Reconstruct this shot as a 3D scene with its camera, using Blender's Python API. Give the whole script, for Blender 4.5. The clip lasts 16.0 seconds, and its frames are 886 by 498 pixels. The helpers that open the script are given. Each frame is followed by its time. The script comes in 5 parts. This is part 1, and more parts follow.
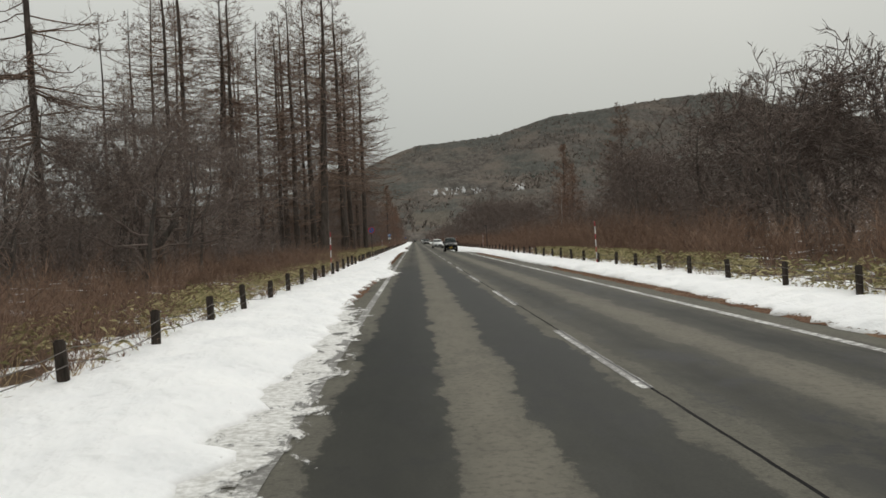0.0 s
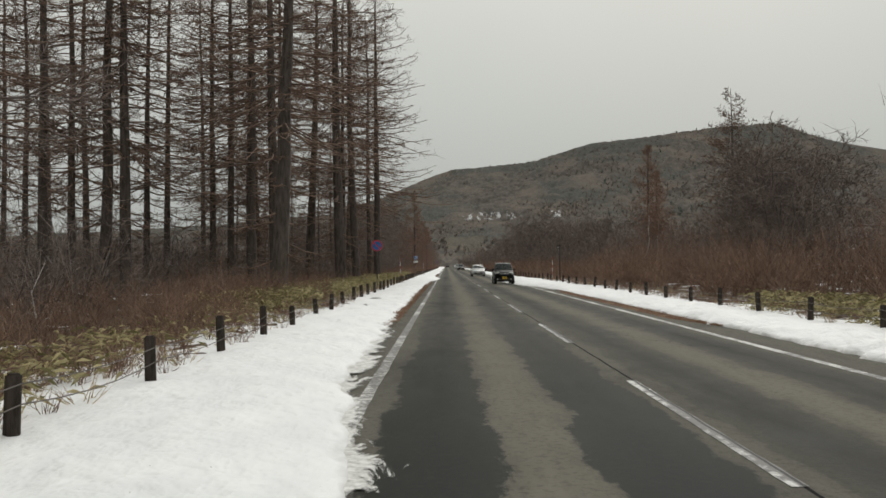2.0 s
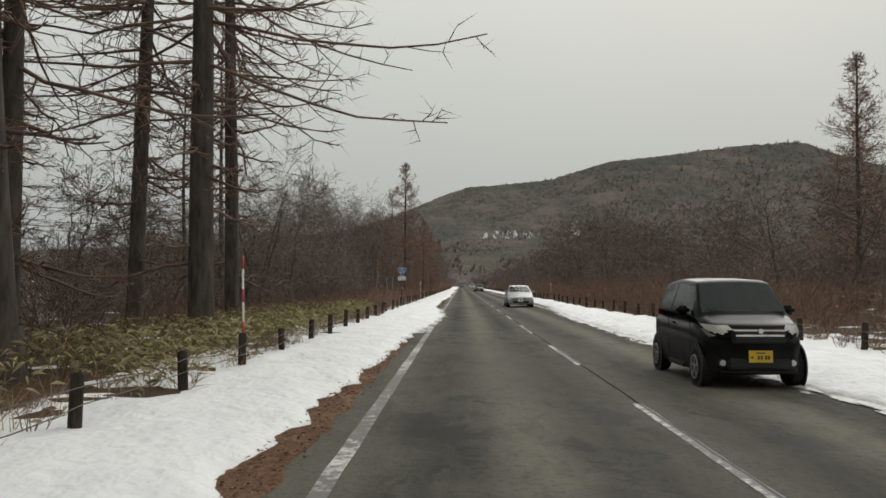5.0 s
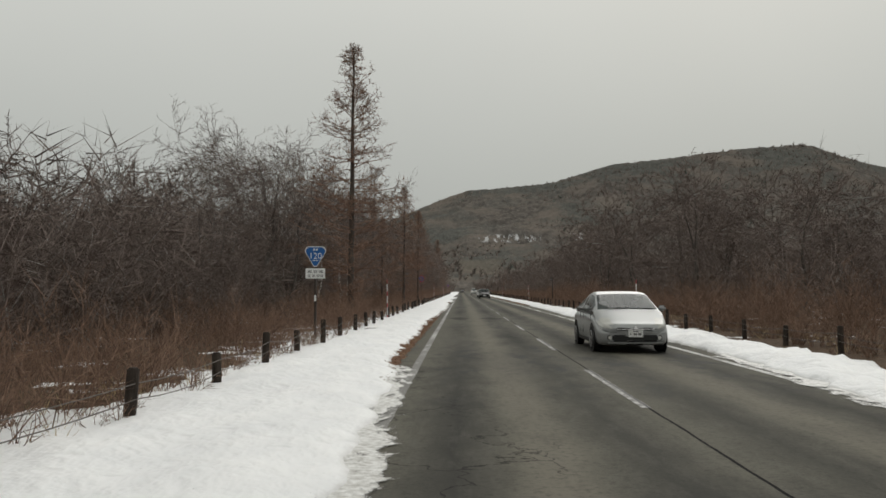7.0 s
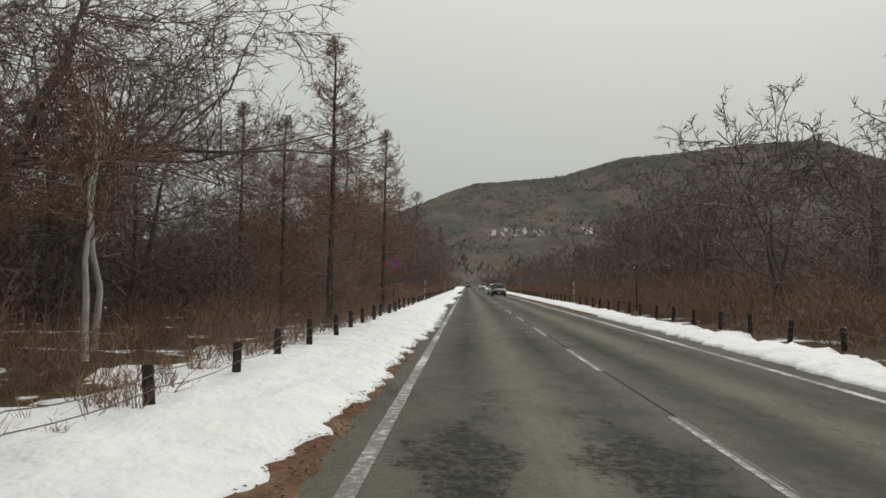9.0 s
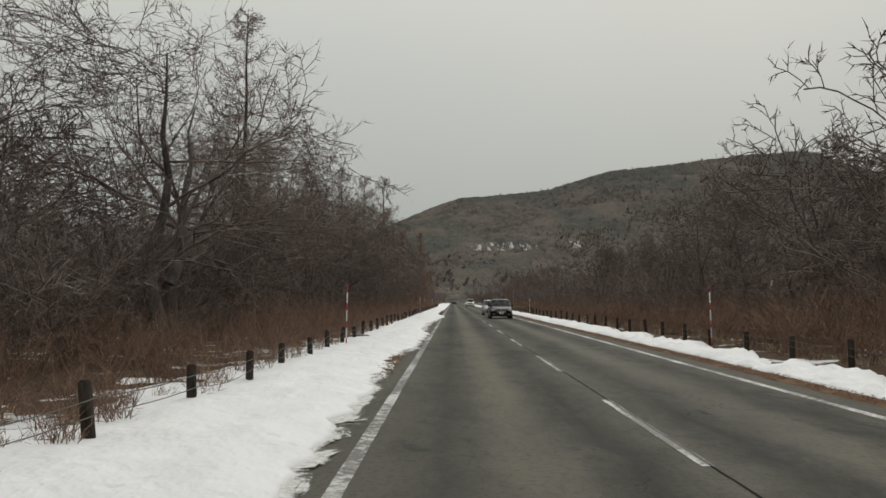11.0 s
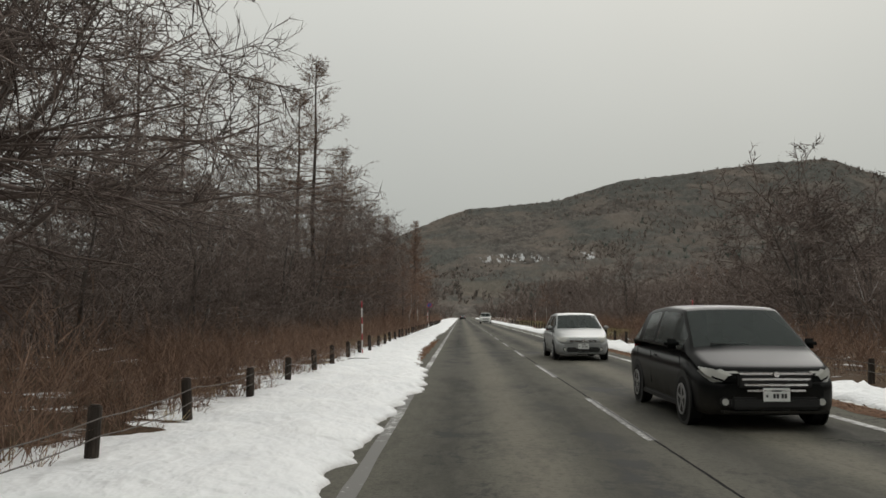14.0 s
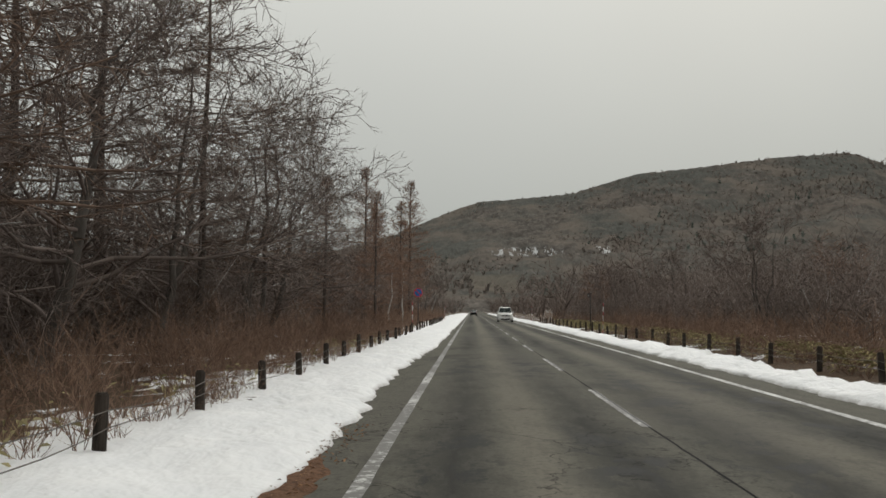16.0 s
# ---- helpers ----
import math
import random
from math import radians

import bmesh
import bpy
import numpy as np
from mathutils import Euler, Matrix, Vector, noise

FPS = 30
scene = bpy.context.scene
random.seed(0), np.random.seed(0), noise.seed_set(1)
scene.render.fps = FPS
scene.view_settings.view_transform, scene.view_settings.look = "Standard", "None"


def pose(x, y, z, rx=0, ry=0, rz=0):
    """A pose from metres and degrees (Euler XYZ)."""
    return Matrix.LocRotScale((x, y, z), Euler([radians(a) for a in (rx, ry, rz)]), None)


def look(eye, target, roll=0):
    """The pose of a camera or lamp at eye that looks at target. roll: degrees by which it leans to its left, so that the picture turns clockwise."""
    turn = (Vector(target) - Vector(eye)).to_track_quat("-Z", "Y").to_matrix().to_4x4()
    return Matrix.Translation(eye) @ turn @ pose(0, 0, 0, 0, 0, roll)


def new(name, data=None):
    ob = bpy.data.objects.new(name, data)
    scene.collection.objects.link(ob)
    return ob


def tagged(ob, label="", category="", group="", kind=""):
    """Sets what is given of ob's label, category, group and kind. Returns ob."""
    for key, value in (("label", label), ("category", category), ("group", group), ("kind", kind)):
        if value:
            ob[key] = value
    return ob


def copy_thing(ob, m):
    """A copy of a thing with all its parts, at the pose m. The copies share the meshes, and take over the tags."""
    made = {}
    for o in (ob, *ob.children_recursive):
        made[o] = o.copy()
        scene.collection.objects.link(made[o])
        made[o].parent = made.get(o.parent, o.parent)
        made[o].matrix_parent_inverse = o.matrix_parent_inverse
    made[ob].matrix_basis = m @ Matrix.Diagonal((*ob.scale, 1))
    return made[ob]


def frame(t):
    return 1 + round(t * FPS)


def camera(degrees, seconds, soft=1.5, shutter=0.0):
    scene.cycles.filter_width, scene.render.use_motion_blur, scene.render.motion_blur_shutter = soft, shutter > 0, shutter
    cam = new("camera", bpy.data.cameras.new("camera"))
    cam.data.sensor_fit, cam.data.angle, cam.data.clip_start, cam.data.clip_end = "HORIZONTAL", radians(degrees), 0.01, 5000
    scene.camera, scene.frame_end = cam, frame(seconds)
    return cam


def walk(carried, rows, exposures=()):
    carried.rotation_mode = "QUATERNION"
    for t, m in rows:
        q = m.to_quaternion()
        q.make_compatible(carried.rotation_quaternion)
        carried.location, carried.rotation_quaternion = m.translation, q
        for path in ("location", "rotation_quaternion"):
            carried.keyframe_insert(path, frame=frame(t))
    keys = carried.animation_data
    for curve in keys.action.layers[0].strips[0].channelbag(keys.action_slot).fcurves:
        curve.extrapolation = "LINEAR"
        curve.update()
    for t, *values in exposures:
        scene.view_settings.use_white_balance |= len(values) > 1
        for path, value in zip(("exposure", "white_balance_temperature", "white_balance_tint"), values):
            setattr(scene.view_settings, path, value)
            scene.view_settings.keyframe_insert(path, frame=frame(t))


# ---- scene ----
cam = camera(55.5, 16.0, soft=1.6)
PATH = [
    (0.0, pose(-2.131, 6.548, 1.461, 89.311, 2.377, -1.965)),
    (0.5, pose(-2.187, 14.553, 1.459, 91.132, 2.125, -0.557)),
    (1.0, pose(-2.235, 22.572, 1.468, 90.986, 1.460, -0.194)),
    (1.5, pose(-2.259, 30.680, 1.438, 91.026, 0.861, 0.046)),
    (2.0, pose(-2.292, 38.796, 1.452, 91.089, 0.550, 0.233)),
    (2.5, pose(-2.305, 46.961, 1.475, 91.642, 0.374, 0.498)),
    (3.0, pose(-2.281, 55.129, 1.448, 92.049, 0.074, 0.655)),
    (3.5, pose(-2.276, 63.329, 1.445, 92.154, 0.034, 0.779)),
    (4.0, pose(-2.281, 71.594, 1.458, 92.180, 0.010, 0.897)),
    (4.5, pose(-2.230, 80.124, 1.471, 92.254, -0.226, 1.095)),
    (5.0, pose(-2.193, 88.769, 1.465, 92.435, 0.017, 1.213)),
    (5.2, pose(-2.188, 92.235, 1.452, 92.669, 0.291, 1.119)),
    (7.3, pose(-2.344, 128.981, 1.471, 92.769, -0.078, 1.254)),
    (7.5, pose(-2.336, 132.535, 1.471, 92.684, -0.114, 1.280)),
    (8.0, pose(-2.322, 141.452, 1.439, 92.619, -0.193, 1.369)),
    (8.5, pose(-2.357, 150.494, 1.471, 92.520, -0.686, 1.496)),
    (9.0, pose(-2.366, 159.611, 1.474, 92.380, -0.629, 1.626)),
    (9.2, pose(-2.368, 163.265, 1.463, 92.376, -0.645, 1.581)),
    (11.3, pose(-2.277, 202.372, 1.462, 93.724, -0.030, 0.532)),
    (11.5, pose(-2.273, 206.170, 1.465, 93.827, -0.163, 0.506)),
    (12.0, pose(-2.248, 215.657, 1.473, 93.918, -0.548, 0.687)),
    (12.5, pose(-2.286, 225.240, 1.473, 94.067, -0.319, 0.822)),
    (13.0, pose(-2.299, 234.854, 1.500, 94.320, -0.220, 0.959)),
    (13.5, pose(-2.280, 244.471, 1.499, 94.435, 0.176, 1.030)),
    (14.0, pose(-2.256, 254.226, 1.471, 94.485, 0.184, 1.215)),
    (14.5, pose(-2.262, 264.085, 1.479, 94.408, 0.234, 1.420)),
    (15.0, pose(-2.282, 273.899, 1.431, 94.179, -0.048, 1.512)),
    (15.5, pose(-2.279, 283.622, 1.427, 94.254, -0.200, 1.683)),
    (16.0, pose(-2.260, 293.341, 1.475, 94.125, -0.338, 1.938)),
]
walk(cam, PATH, [(0.0, 0.07), (5.0, 0.07), (7.4, -0.07), (8.1, 0.03), (8.6, 0.07), (9.2, 0.07), (11.4, -0.12), (13.2, -0.06), (16.0, -0.03)])

# ---------------------------------------------------------------- sky and sun
world = bpy.data.worlds.new("overcast")
scene.world = world
world.use_nodes = True
wt = world.node_tree
for n in list(wt.nodes):
    wt.nodes.remove(n)


def wnode(kind, **kw):
    n = wt.nodes.new(kind)
    for k, v in kw.items():
        n.inputs[k].default_value = v
    return n


SUN_UP, SUN_TURN = radians(32), radians(20)
sky = wnode("ShaderNodeTexSky")
sky.sky_type, sky.sun_disc, sky.sun_elevation, sky.sun_rotation = "NISHITA", False, SUN_UP, SUN_TURN
sky.dust_density = 4.0
wc = wnode("ShaderNodeTexCoord")
wsep = wnode("ShaderNodeSeparateXYZ")
wt.links.new(wc.outputs["Generated"], wsep.inputs[0])
wramp = wnode("ShaderNodeValToRGB")
wramp.color_ramp.elements[0].position = 0.02
wramp.color_ramp.elements[0].color = (3.6, 3.8, 3.62, 1)
wramp.color_ramp.elements[1].position = 0.46
wramp.color_ramp.elements[1].color = (7.05, 7.08, 6.62, 1)
wt.links.new(wsep.outputs["Z"], wramp.inputs[0])
wn = wnode("ShaderNodeTexNoise", Scale=1.6, Detail=4.0, Roughness=0.55)
wt.links.new(wc.outputs["Generated"], wn.inputs["Vector"])
wm = wnode("ShaderNodeMapRange")
wm.inputs["To Min"].default_value, wm.inputs["To Max"].default_value = 0.93, 1.07
wt.links.new(wn.outputs["Fac"], wm.inputs["Value"])
wmul = wnode("ShaderNodeVectorMath")
wmul.operation = "SCALE"
wt.links.new(wramp.outputs["Color"], wmul.inputs[0])
wt.links.new(wm.outputs[0], wmul.inputs["Scale"])
wmix = wnode("ShaderNodeMix")
wmix.data_type = "RGBA"
wmix.inputs["Factor"].default_value = 0.985
wt.links.new(sky.outputs[0], wmix.inputs[6])
wt.links.new(wmul.outputs[0], wmix.inputs[7])
wbg = wnode("ShaderNodeBackground", Strength=0.104)
wt.links.new(wmix.outputs[2], wbg.inputs[0])
wout = wnode("ShaderNodeOutputWorld")
wt.links.new(wbg.outputs[0], wout.inputs[0])

sun = new("sun", bpy.data.lights.new("sun", "SUN"))
sun.data.energy, sun.data.angle, sun.data.color = 1.05, radians(40), (1.0, 0.97, 0.93)
sun.matrix_world = look((0, 0, 0), (-math.sin(SUN_TURN) * math.cos(SUN_UP), -math.cos(SUN_TURN) * math.cos(SUN_UP), -math.sin(SUN_UP)))


# ---------------------------------------------------------------- materials
class Mat:
    """A small builder of node materials."""

    def __init__(self, name, rough=0.8, spec=0.3, metal=0.0):
        self.m = bpy.data.materials.new(name)
        self.m.use_nodes = True
        self.t = self.m.node_tree
        self.b = self.t.nodes["Principled BSDF"]
        self.b.inputs["Roughness"].default_value = rough
        self.b.inputs["Specular IOR Level"].default_value = spec
        self.b.inputs["Metallic"].default_value = metal
        self.pos = self.node("ShaderNodeNewGeometry").outputs["Position"]
        self.obj = self.node("ShaderNodeTexCoord").outputs["Object"]

    def node(self, kind, **kw):
        n = self.t.nodes.new(kind)
        for k, v in kw.items():
            n.inputs[k].default_value = v
        return n

    def link(self, a, b):
        self.t.links.new(a, b)

    def noise(self, scale, detail=4, rough=0.55, stretch=None, world_space=True, dist=0.0):
        n = self.node("ShaderNodeTexNoise", Scale=scale, Detail=detail, Roughness=rough, Distortion=dist)
        src = self.pos if world_space else self.obj
        if stretch:
            mp = self.node("ShaderNodeMapping")
            mp.inputs["Scale"].default_value = stretch
            self.link(src, mp.inputs["Vector"])
            src = mp.outputs[0]
        self.link(src, n.inputs["Vector"])
        return n.outputs["Fac"]

    def rng(self, fac, a, b, c=0.0, d=1.0):
        n = self.node("ShaderNodeMapRange")
        for k, v in zip(("From Min", "From Max", "To Min", "To Max"), (a, b, c, d)):
            n.inputs[k].default_value = v
        self.link(fac, n.inputs["Value"])
        return n.outputs[0]

    def math(self, op, a, b):
        n = self.node("ShaderNodeMath")
        n.operation = op
        for i, v in enumerate((a, b)):
            if isinstance(v, (int, float)):
                n.inputs[i].default_value = v
            else:
                self.link(v, n.inputs[i])
        return n.outputs[0]

    def mix(self, fac, a, b):
        n = self.node("ShaderNodeMix")
        n.data_type = "RGBA"
        for i, v in ((0, fac), (6, a), (7, b)):
            if isinstance(v, (int, float)):
                n.inputs[i].default_value = v
            elif isinstance(v, tuple):
                n.inputs[i].default_value = (*v, 1)
            else:
                self.link(v, n.inputs[i])
        return n.outputs[2]

    def random(self):
        return self.node("ShaderNodeObjectInfo").outputs["Random"]

    def island(self):
        return self.node("ShaderNodeNewGeometry").outputs["Random Per Island"]

    def bump(self, fac, strength, distance=0.02):
        n = self.node("ShaderNodeBump", Strength=strength, Distance=distance)
        self.link(fac, n.inputs["Height"])
        self.link(n.outputs[0], self.b.inputs["Normal"])

    def done(self, color=None, rough=None):
        if isinstance(color, tuple):
            self.b.inputs["Base Color"].default_value = (*color, 1)
        elif color is not None:
            self.link(color, self.b.inputs["Base Color"])
        if rough is not None:
            self.link(rough, self.b.inputs["Roughness"])
        return self.m


def plain(name, color, rough=0.5, spec=0.4, metal=0.0, vary=0.12, scale=8.0):
    m = Mat(name, rough, spec, metal)
    f = m.rng(m.noise(scale, 5, world_space=False), 0.3, 0.7)
    lo = tuple(c * (1 - vary) for c in color)
    hi = tuple(min(1, c * (1 + vary)) for c in color)
    return m.done(m.mix(f, lo, hi))


def bark_material(name, dark, light, scale=6.0):
    m = Mat(name, 0.9, 0.15)
    a = m.noise(scale, 6, 0.65, (1, 1, 0.22), False)
    b = m.noise(0.7, 3, 0.5, None, False)
    c = m.mix(m.rng(a, 0.35, 0.7), dark, light)
    c = m.mix(m.rng(b, 0.45, 0.75, 0, 0.5), c, tuple(0.6 * q for q in light))
    m.bump(a, 0.7, 0.02)
    return m.done(c)


def twig_material(name, dark, light, pale=0.0):
    m = Mat(name, 0.85, 0.15)
    i = m.island()
    c = m.mix(i, dark, light)
    if pale:
        c = m.mix(m.math("LESS_THAN", i, pale), c, (0.34, 0.33, 0.31))
    return m.done(c)


def asphalt_material():
    m = Mat("asphalt", 0.85, 0.02)
    sep = m.node("ShaderNodeSeparateXYZ")
    m.link(m.pos, sep.inputs[0])
    x, y = sep.outputs[0], sep.outputs[1]
    grain = m.noise(38, 4, 0.75)
    patch = m.noise(0.55, 5, 0.62, (1, 0.35, 1), True, 0.3)
    wide = m.noise(0.13, 3, 0.5, (1.2, 0.4, 1))
    stain = m.noise(1.3, 7, 0.75, (1, 0.55, 1), True, 0.3)
    # polished wheel tracks either side of each lane's middle, wet on the first stretch of the near lane
    lane = m.math("ABSOLUTE", m.math("SUBTRACT", m.math("ABSOLUTE", x, 0), 1.55), 0)
    sway = m.math("MULTIPLY", m.math("SUBTRACT", m.noise(0.5, 4, 0.6), 0.5), 0.5)
    off = m.math("ABSOLUTE", m.math("SUBTRACT", m.math("ADD", lane, sway), 0.84), 0)
    track = m.rng(off, 0.0, 0.62, 1, 0)
    wob = m.math("MULTIPLY", track, m.rng(wide, 0.32, 0.62, 0.3, 0.95))
    c = m.mix(m.rng(grain, 0.3, 0.7), (0.102, 0.097, 0.081), (0.175, 0.167, 0.140))
    c = m.mix(m.math("MULTIPLY", wob, 0.92), c, (0.040, 0.040, 0.038))
    c = m.mix(m.rng(patch, 0.54, 0.66, 0, 0.5), c, (0.042, 0.042, 0.040))
    crown = m.math("MULTIPLY", m.rng(m.math("ADD", lane, sway), 0.10, 0.46, 1, 0), m.rng(m.noise(0.7, 5, 0.65, (1, 0.25, 1)), 0.30, 0.52, 0.4, 0.85))
    c = m.mix(crown, c, (0.190, 0.176, 0.146))
    mottle = m.noise(4.5, 5, 0.7, (1, 0.25, 1))
    c = m.mix(m.rng(mottle, 0.5, 0.72, 0, 0.32), c, (0.055, 0.053, 0.049))
    c = m.mix(m.rng(mottle, 0.5, 0.3, 0, 0.22), c, (0.19, 0.18, 0.16))
    pale = m.noise(0.3, 4, 0.5, (1.4, 0.22, 1), True, 0.2)
    c = m.mix(m.rng(pale, 0.52, 0.66, 0, 0.45), c, (0.122, 0.115, 0.102))
    near = m.math("MULTIPLY", m.rng(x, 0.0, 0.2, 1, 0.4), m.math("MULTIPLY", m.rng(y, 45, 66, 1, 0), m.rng(y, 6, 16, 0.45, 1)))
    edge = m.math("ADD", off, m.math("MULTIPLY", m.math("SUBTRACT", m.noise(2.2, 7, 0.75, (1, 0.5, 1)), 0.5), 0.62))
    wet = m.math("MULTIPLY", near, m.rng(edge, 0.45, 0.50, 1, 0))
    c = m.mix(m.math("MULTIPLY", wet, 0.86), c, (0.016, 0.019, 0.018))
    worn = m.math("MULTIPLY", near, m.math("MULTIPLY", m.rng(m.math("ADD", lane, m.math("MULTIPLY", sway, 1.2)), 0.15, 0.36, 1, 0), m.rng(m.noise(1.1, 5, 0.65, (1, 0.3, 1)), 0.36, 0.5)))
    c = m.mix(m.math("MULTIPLY", worn, 0.3), c, (0.14, 0.132, 0.112))
    damp = m.math("MULTIPLY", m.math("MULTIPLY", m.rng(stain, 0.51, 0.565), m.rng(track, 0.1, 0.6, 0.25, 1)), m.rng(m.noise(0.11, 2, 0.5), 0.44, 0.56))
    c = m.mix(m.math("MULTIPLY", damp, 0.78), c, (0.028, 0.029, 0.029))
    # a wet spill across the near lane
    sx = m.math("ABSOLUTE", m.math("SUBTRACT", m.math("ABSOLUTE", m.math("ADD", x, 1.62), 0), 0.78), 0)
    sy = m.math("DIVIDE", m.math("ABSOLUTE", m.math("SUBTRACT", y, 166.8), 0), 2.6)
    ragged = m.math("MULTIPLY", m.math("SUBTRACT", m.noise(2.6, 7, 0.8, (1, 0.6, 1)), 0.5), 2.4)
    spill = m.rng(m.math("ADD", m.math("ADD", m.math("MULTIPLY", sx, 1.3), sy), ragged), 0.62, 0.80, 1, 0)
    spill = m.math("MULTIPLY", spill, m.rng(m.noise(9, 5, 0.8, (1, 0.7, 1)), 0.40, 0.56, 0.2, 1))
    c = m.mix(m.math("MULTIPLY", spill, 0.85), c, (0.022, 0.023, 0.021))
    c = m.mix(m.rng(m.noise(13, 3, 0.7), 0.5, 0.68, 0, 0.4), c, (0.045, 0.044, 0.041))
    # the long joint beside the middle line
    bend = m.math("MULTIPLY", m.math("SUBTRACT", m.noise(0.9, 4, 0.6, (0, 1, 0)), 0.5), 0.05)
    jx = m.math("ABSOLUTE", m.math("SUBTRACT", m.math("SUBTRACT", x, 0.006), bend), 0)
    jw = m.math("ADD", 0.009, m.math("MULTIPLY", m.noise(1.2, 3, 0.6, (0, 1, 0)), 0.016))
    joint = m.math("LESS_THAN", jx, jw)
    c = m.mix(joint, c, (0.012, 0.012, 0.012))
    # crazing
    v = m.node("ShaderNodeTexVoronoi", Scale=0.55)
    v.feature = "DISTANCE_TO_EDGE"
    mp = m.node("ShaderNodeMapping")
    mp.inputs["Scale"].default_value = (1.0, 0.6, 1)
    wv = m.node("ShaderNodeTexNoise", Scale=2.2, Detail=5.0)
    m.link(m.pos, wv.inputs["Vector"])
    add = m.node("ShaderNodeVectorMath")
    add.operation = "ADD"
    m.link(m.pos, add.inputs[0])
    m.link(wv.outputs["Color"], add.inputs[1])
    m.link(add.outputs[0], mp.inputs["Vector"])
    m.link(mp.outputs[0], v.inputs["Vector"])
    crack = m.math("MULTIPLY", m.math("LESS_THAN", v.outputs["Distance"], 0.006), m.rng(wide, 0.56, 0.62))
    c = m.mix(m.math("MULTIPLY", crack, 0.6), c, (0.015, 0.015, 0.015))
    h = m.math("SUBTRACT", m.math("MULTIPLY", grain, 0.25), m.math("ADD", joint, crack))
    m.bump(h, 0.5, 0.008)
    r = m.rng(m.math("ADD", damp, wet), 0, 1, 0.8, 0.6)
    return m.done(c, r)


def snow_material():
    m = Mat("snow", 0.7, 0.3)
    fine = m.noise(9, 6, 0.65)
    mid = m.noise(1.6, 4, 0.55, (1, 0.6, 1))
    c = m.mix(m.rng(mid, 0.35, 0.7), (0.84, 0.85, 0.865), (0.92, 0.925, 0.93))
    speck = m.noise(28, 2, 0.5)
    c = m.mix(m.rng(speck, 0.74, 0.78, 0, 0.55), c, (0.10, 0.075, 0.05))
    sep = m.node("ShaderNodeSeparateXYZ")
    m.link(m.pos, sep.inputs[0])
    rim = m.rng(sep.outputs[2], 0.005, 0.055, 1, 0)
    grit = m.math("MULTIPLY", rim, m.rng(m.noise(3.5, 5, 0.7), 0.35, 0.65, 0.1, 0.75))
    c = m.mix(grit, c, (0.33, 0.31, 0.285))
    m.b.inputs["Subsurface Weight"].default_value = 0.0
    dent = m.node("ShaderNodeTexVoronoi", Scale=3.2)
    m.link(m.pos, dent.inputs["Vector"])
    foot = m.math("MULTIPLY", m.rng(dent.outputs["Distance"], 0.05, 0.36, 1, 0), m.rng(m.noise(0.5, 3, 0.5), 0.36, 0.5))
    relief = m.math("ADD", m.math("MULTIPLY", fine, 0.22), m.math("MULTIPLY", mid, 2.2))
    m.bump(m.math("SUBTRACT", relief, m.math("MULTIPLY", foot, 0.32)), 0.62, 0.1)
    return m.done(c)


def ground_material():
    m = Mat("forest_floor", 0.95, 0.1)
    a = m.noise(0.45, 6, 0.65)
    b = m.noise(6, 5, 0.65)
    c = m.mix(m.rng(b, 0.3, 0.7), (0.055, 0.036, 0.024), (0.125, 0.085, 0.055))
    c = m.mix(m.rng(a, 0.575, 0.61), c, (0.78, 0.79, 0.81))
    m.bump(b, 0.8, 0.06)
    return m.done(c)


def litter_material():
    m = Mat("needle_litter", 0.95, 0.1)
    a = m.noise(16, 5, 0.7)
    b = m.noise(1.6, 4, 0.6, (1, 0.5, 1))
    c = m.mix(m.rng(a, 0.3, 0.7), (0.075, 0.042, 0.028), (0.23, 0.13, 0.08))
    c = m.mix(m.rng(b, 0.5, 0.7, 0, 0.5), c, (0.34, 0.24, 0.15))
    m.bump(a, 1.0, 0.03)
    return m.done(c)


def paint_material(wear=0.5):
    m = Mat("road_paint", 0.7, 0.35)
    a = m.noise(7, 6, 0.72)
    b = m.noise(0.8, 3, 0.5, (1, 0.5, 1))
    f = m.math("ADD", m.math("MULTIPLY", a, 0.7), m.math("MULTIPLY", b, 0.5))
    # the road's joint opens along the middle dashes and flakes their paint
    sep = m.node("ShaderNodeSeparateXYZ")
    m.link(m.pos, sep.inputs[0])
    bend = m.math("MULTIPLY", m.math("SUBTRACT", m.noise(0.9, 4, 0.6, (0, 1, 0)), 0.5), 0.05)
    jx = m.math("ABSOLUTE", m.math("SUBTRACT", m.math("SUBTRACT", sep.outputs[0], 0.006), bend), 0)
    f = m.math("ADD", f, m.rng(jx, 0.012, 0.05, 0.12, 0))
    jw = m.math("ADD", 0.007, m.math("MULTIPLY", m.noise(1.2, 3, 0.6, (0, 1, 0)), 0.014))
    c = m.mix(m.rng(f, wear, wear + 0.12), (0.62, 0.62, 0.60), (0.16, 0.155, 0.145))
    c = m.mix(m.math("LESS_THAN", jx, jw), c, (0.012, 0.012, 0.012))
    m.bump(a, 0.3, 0.004)
    return m.done(c)


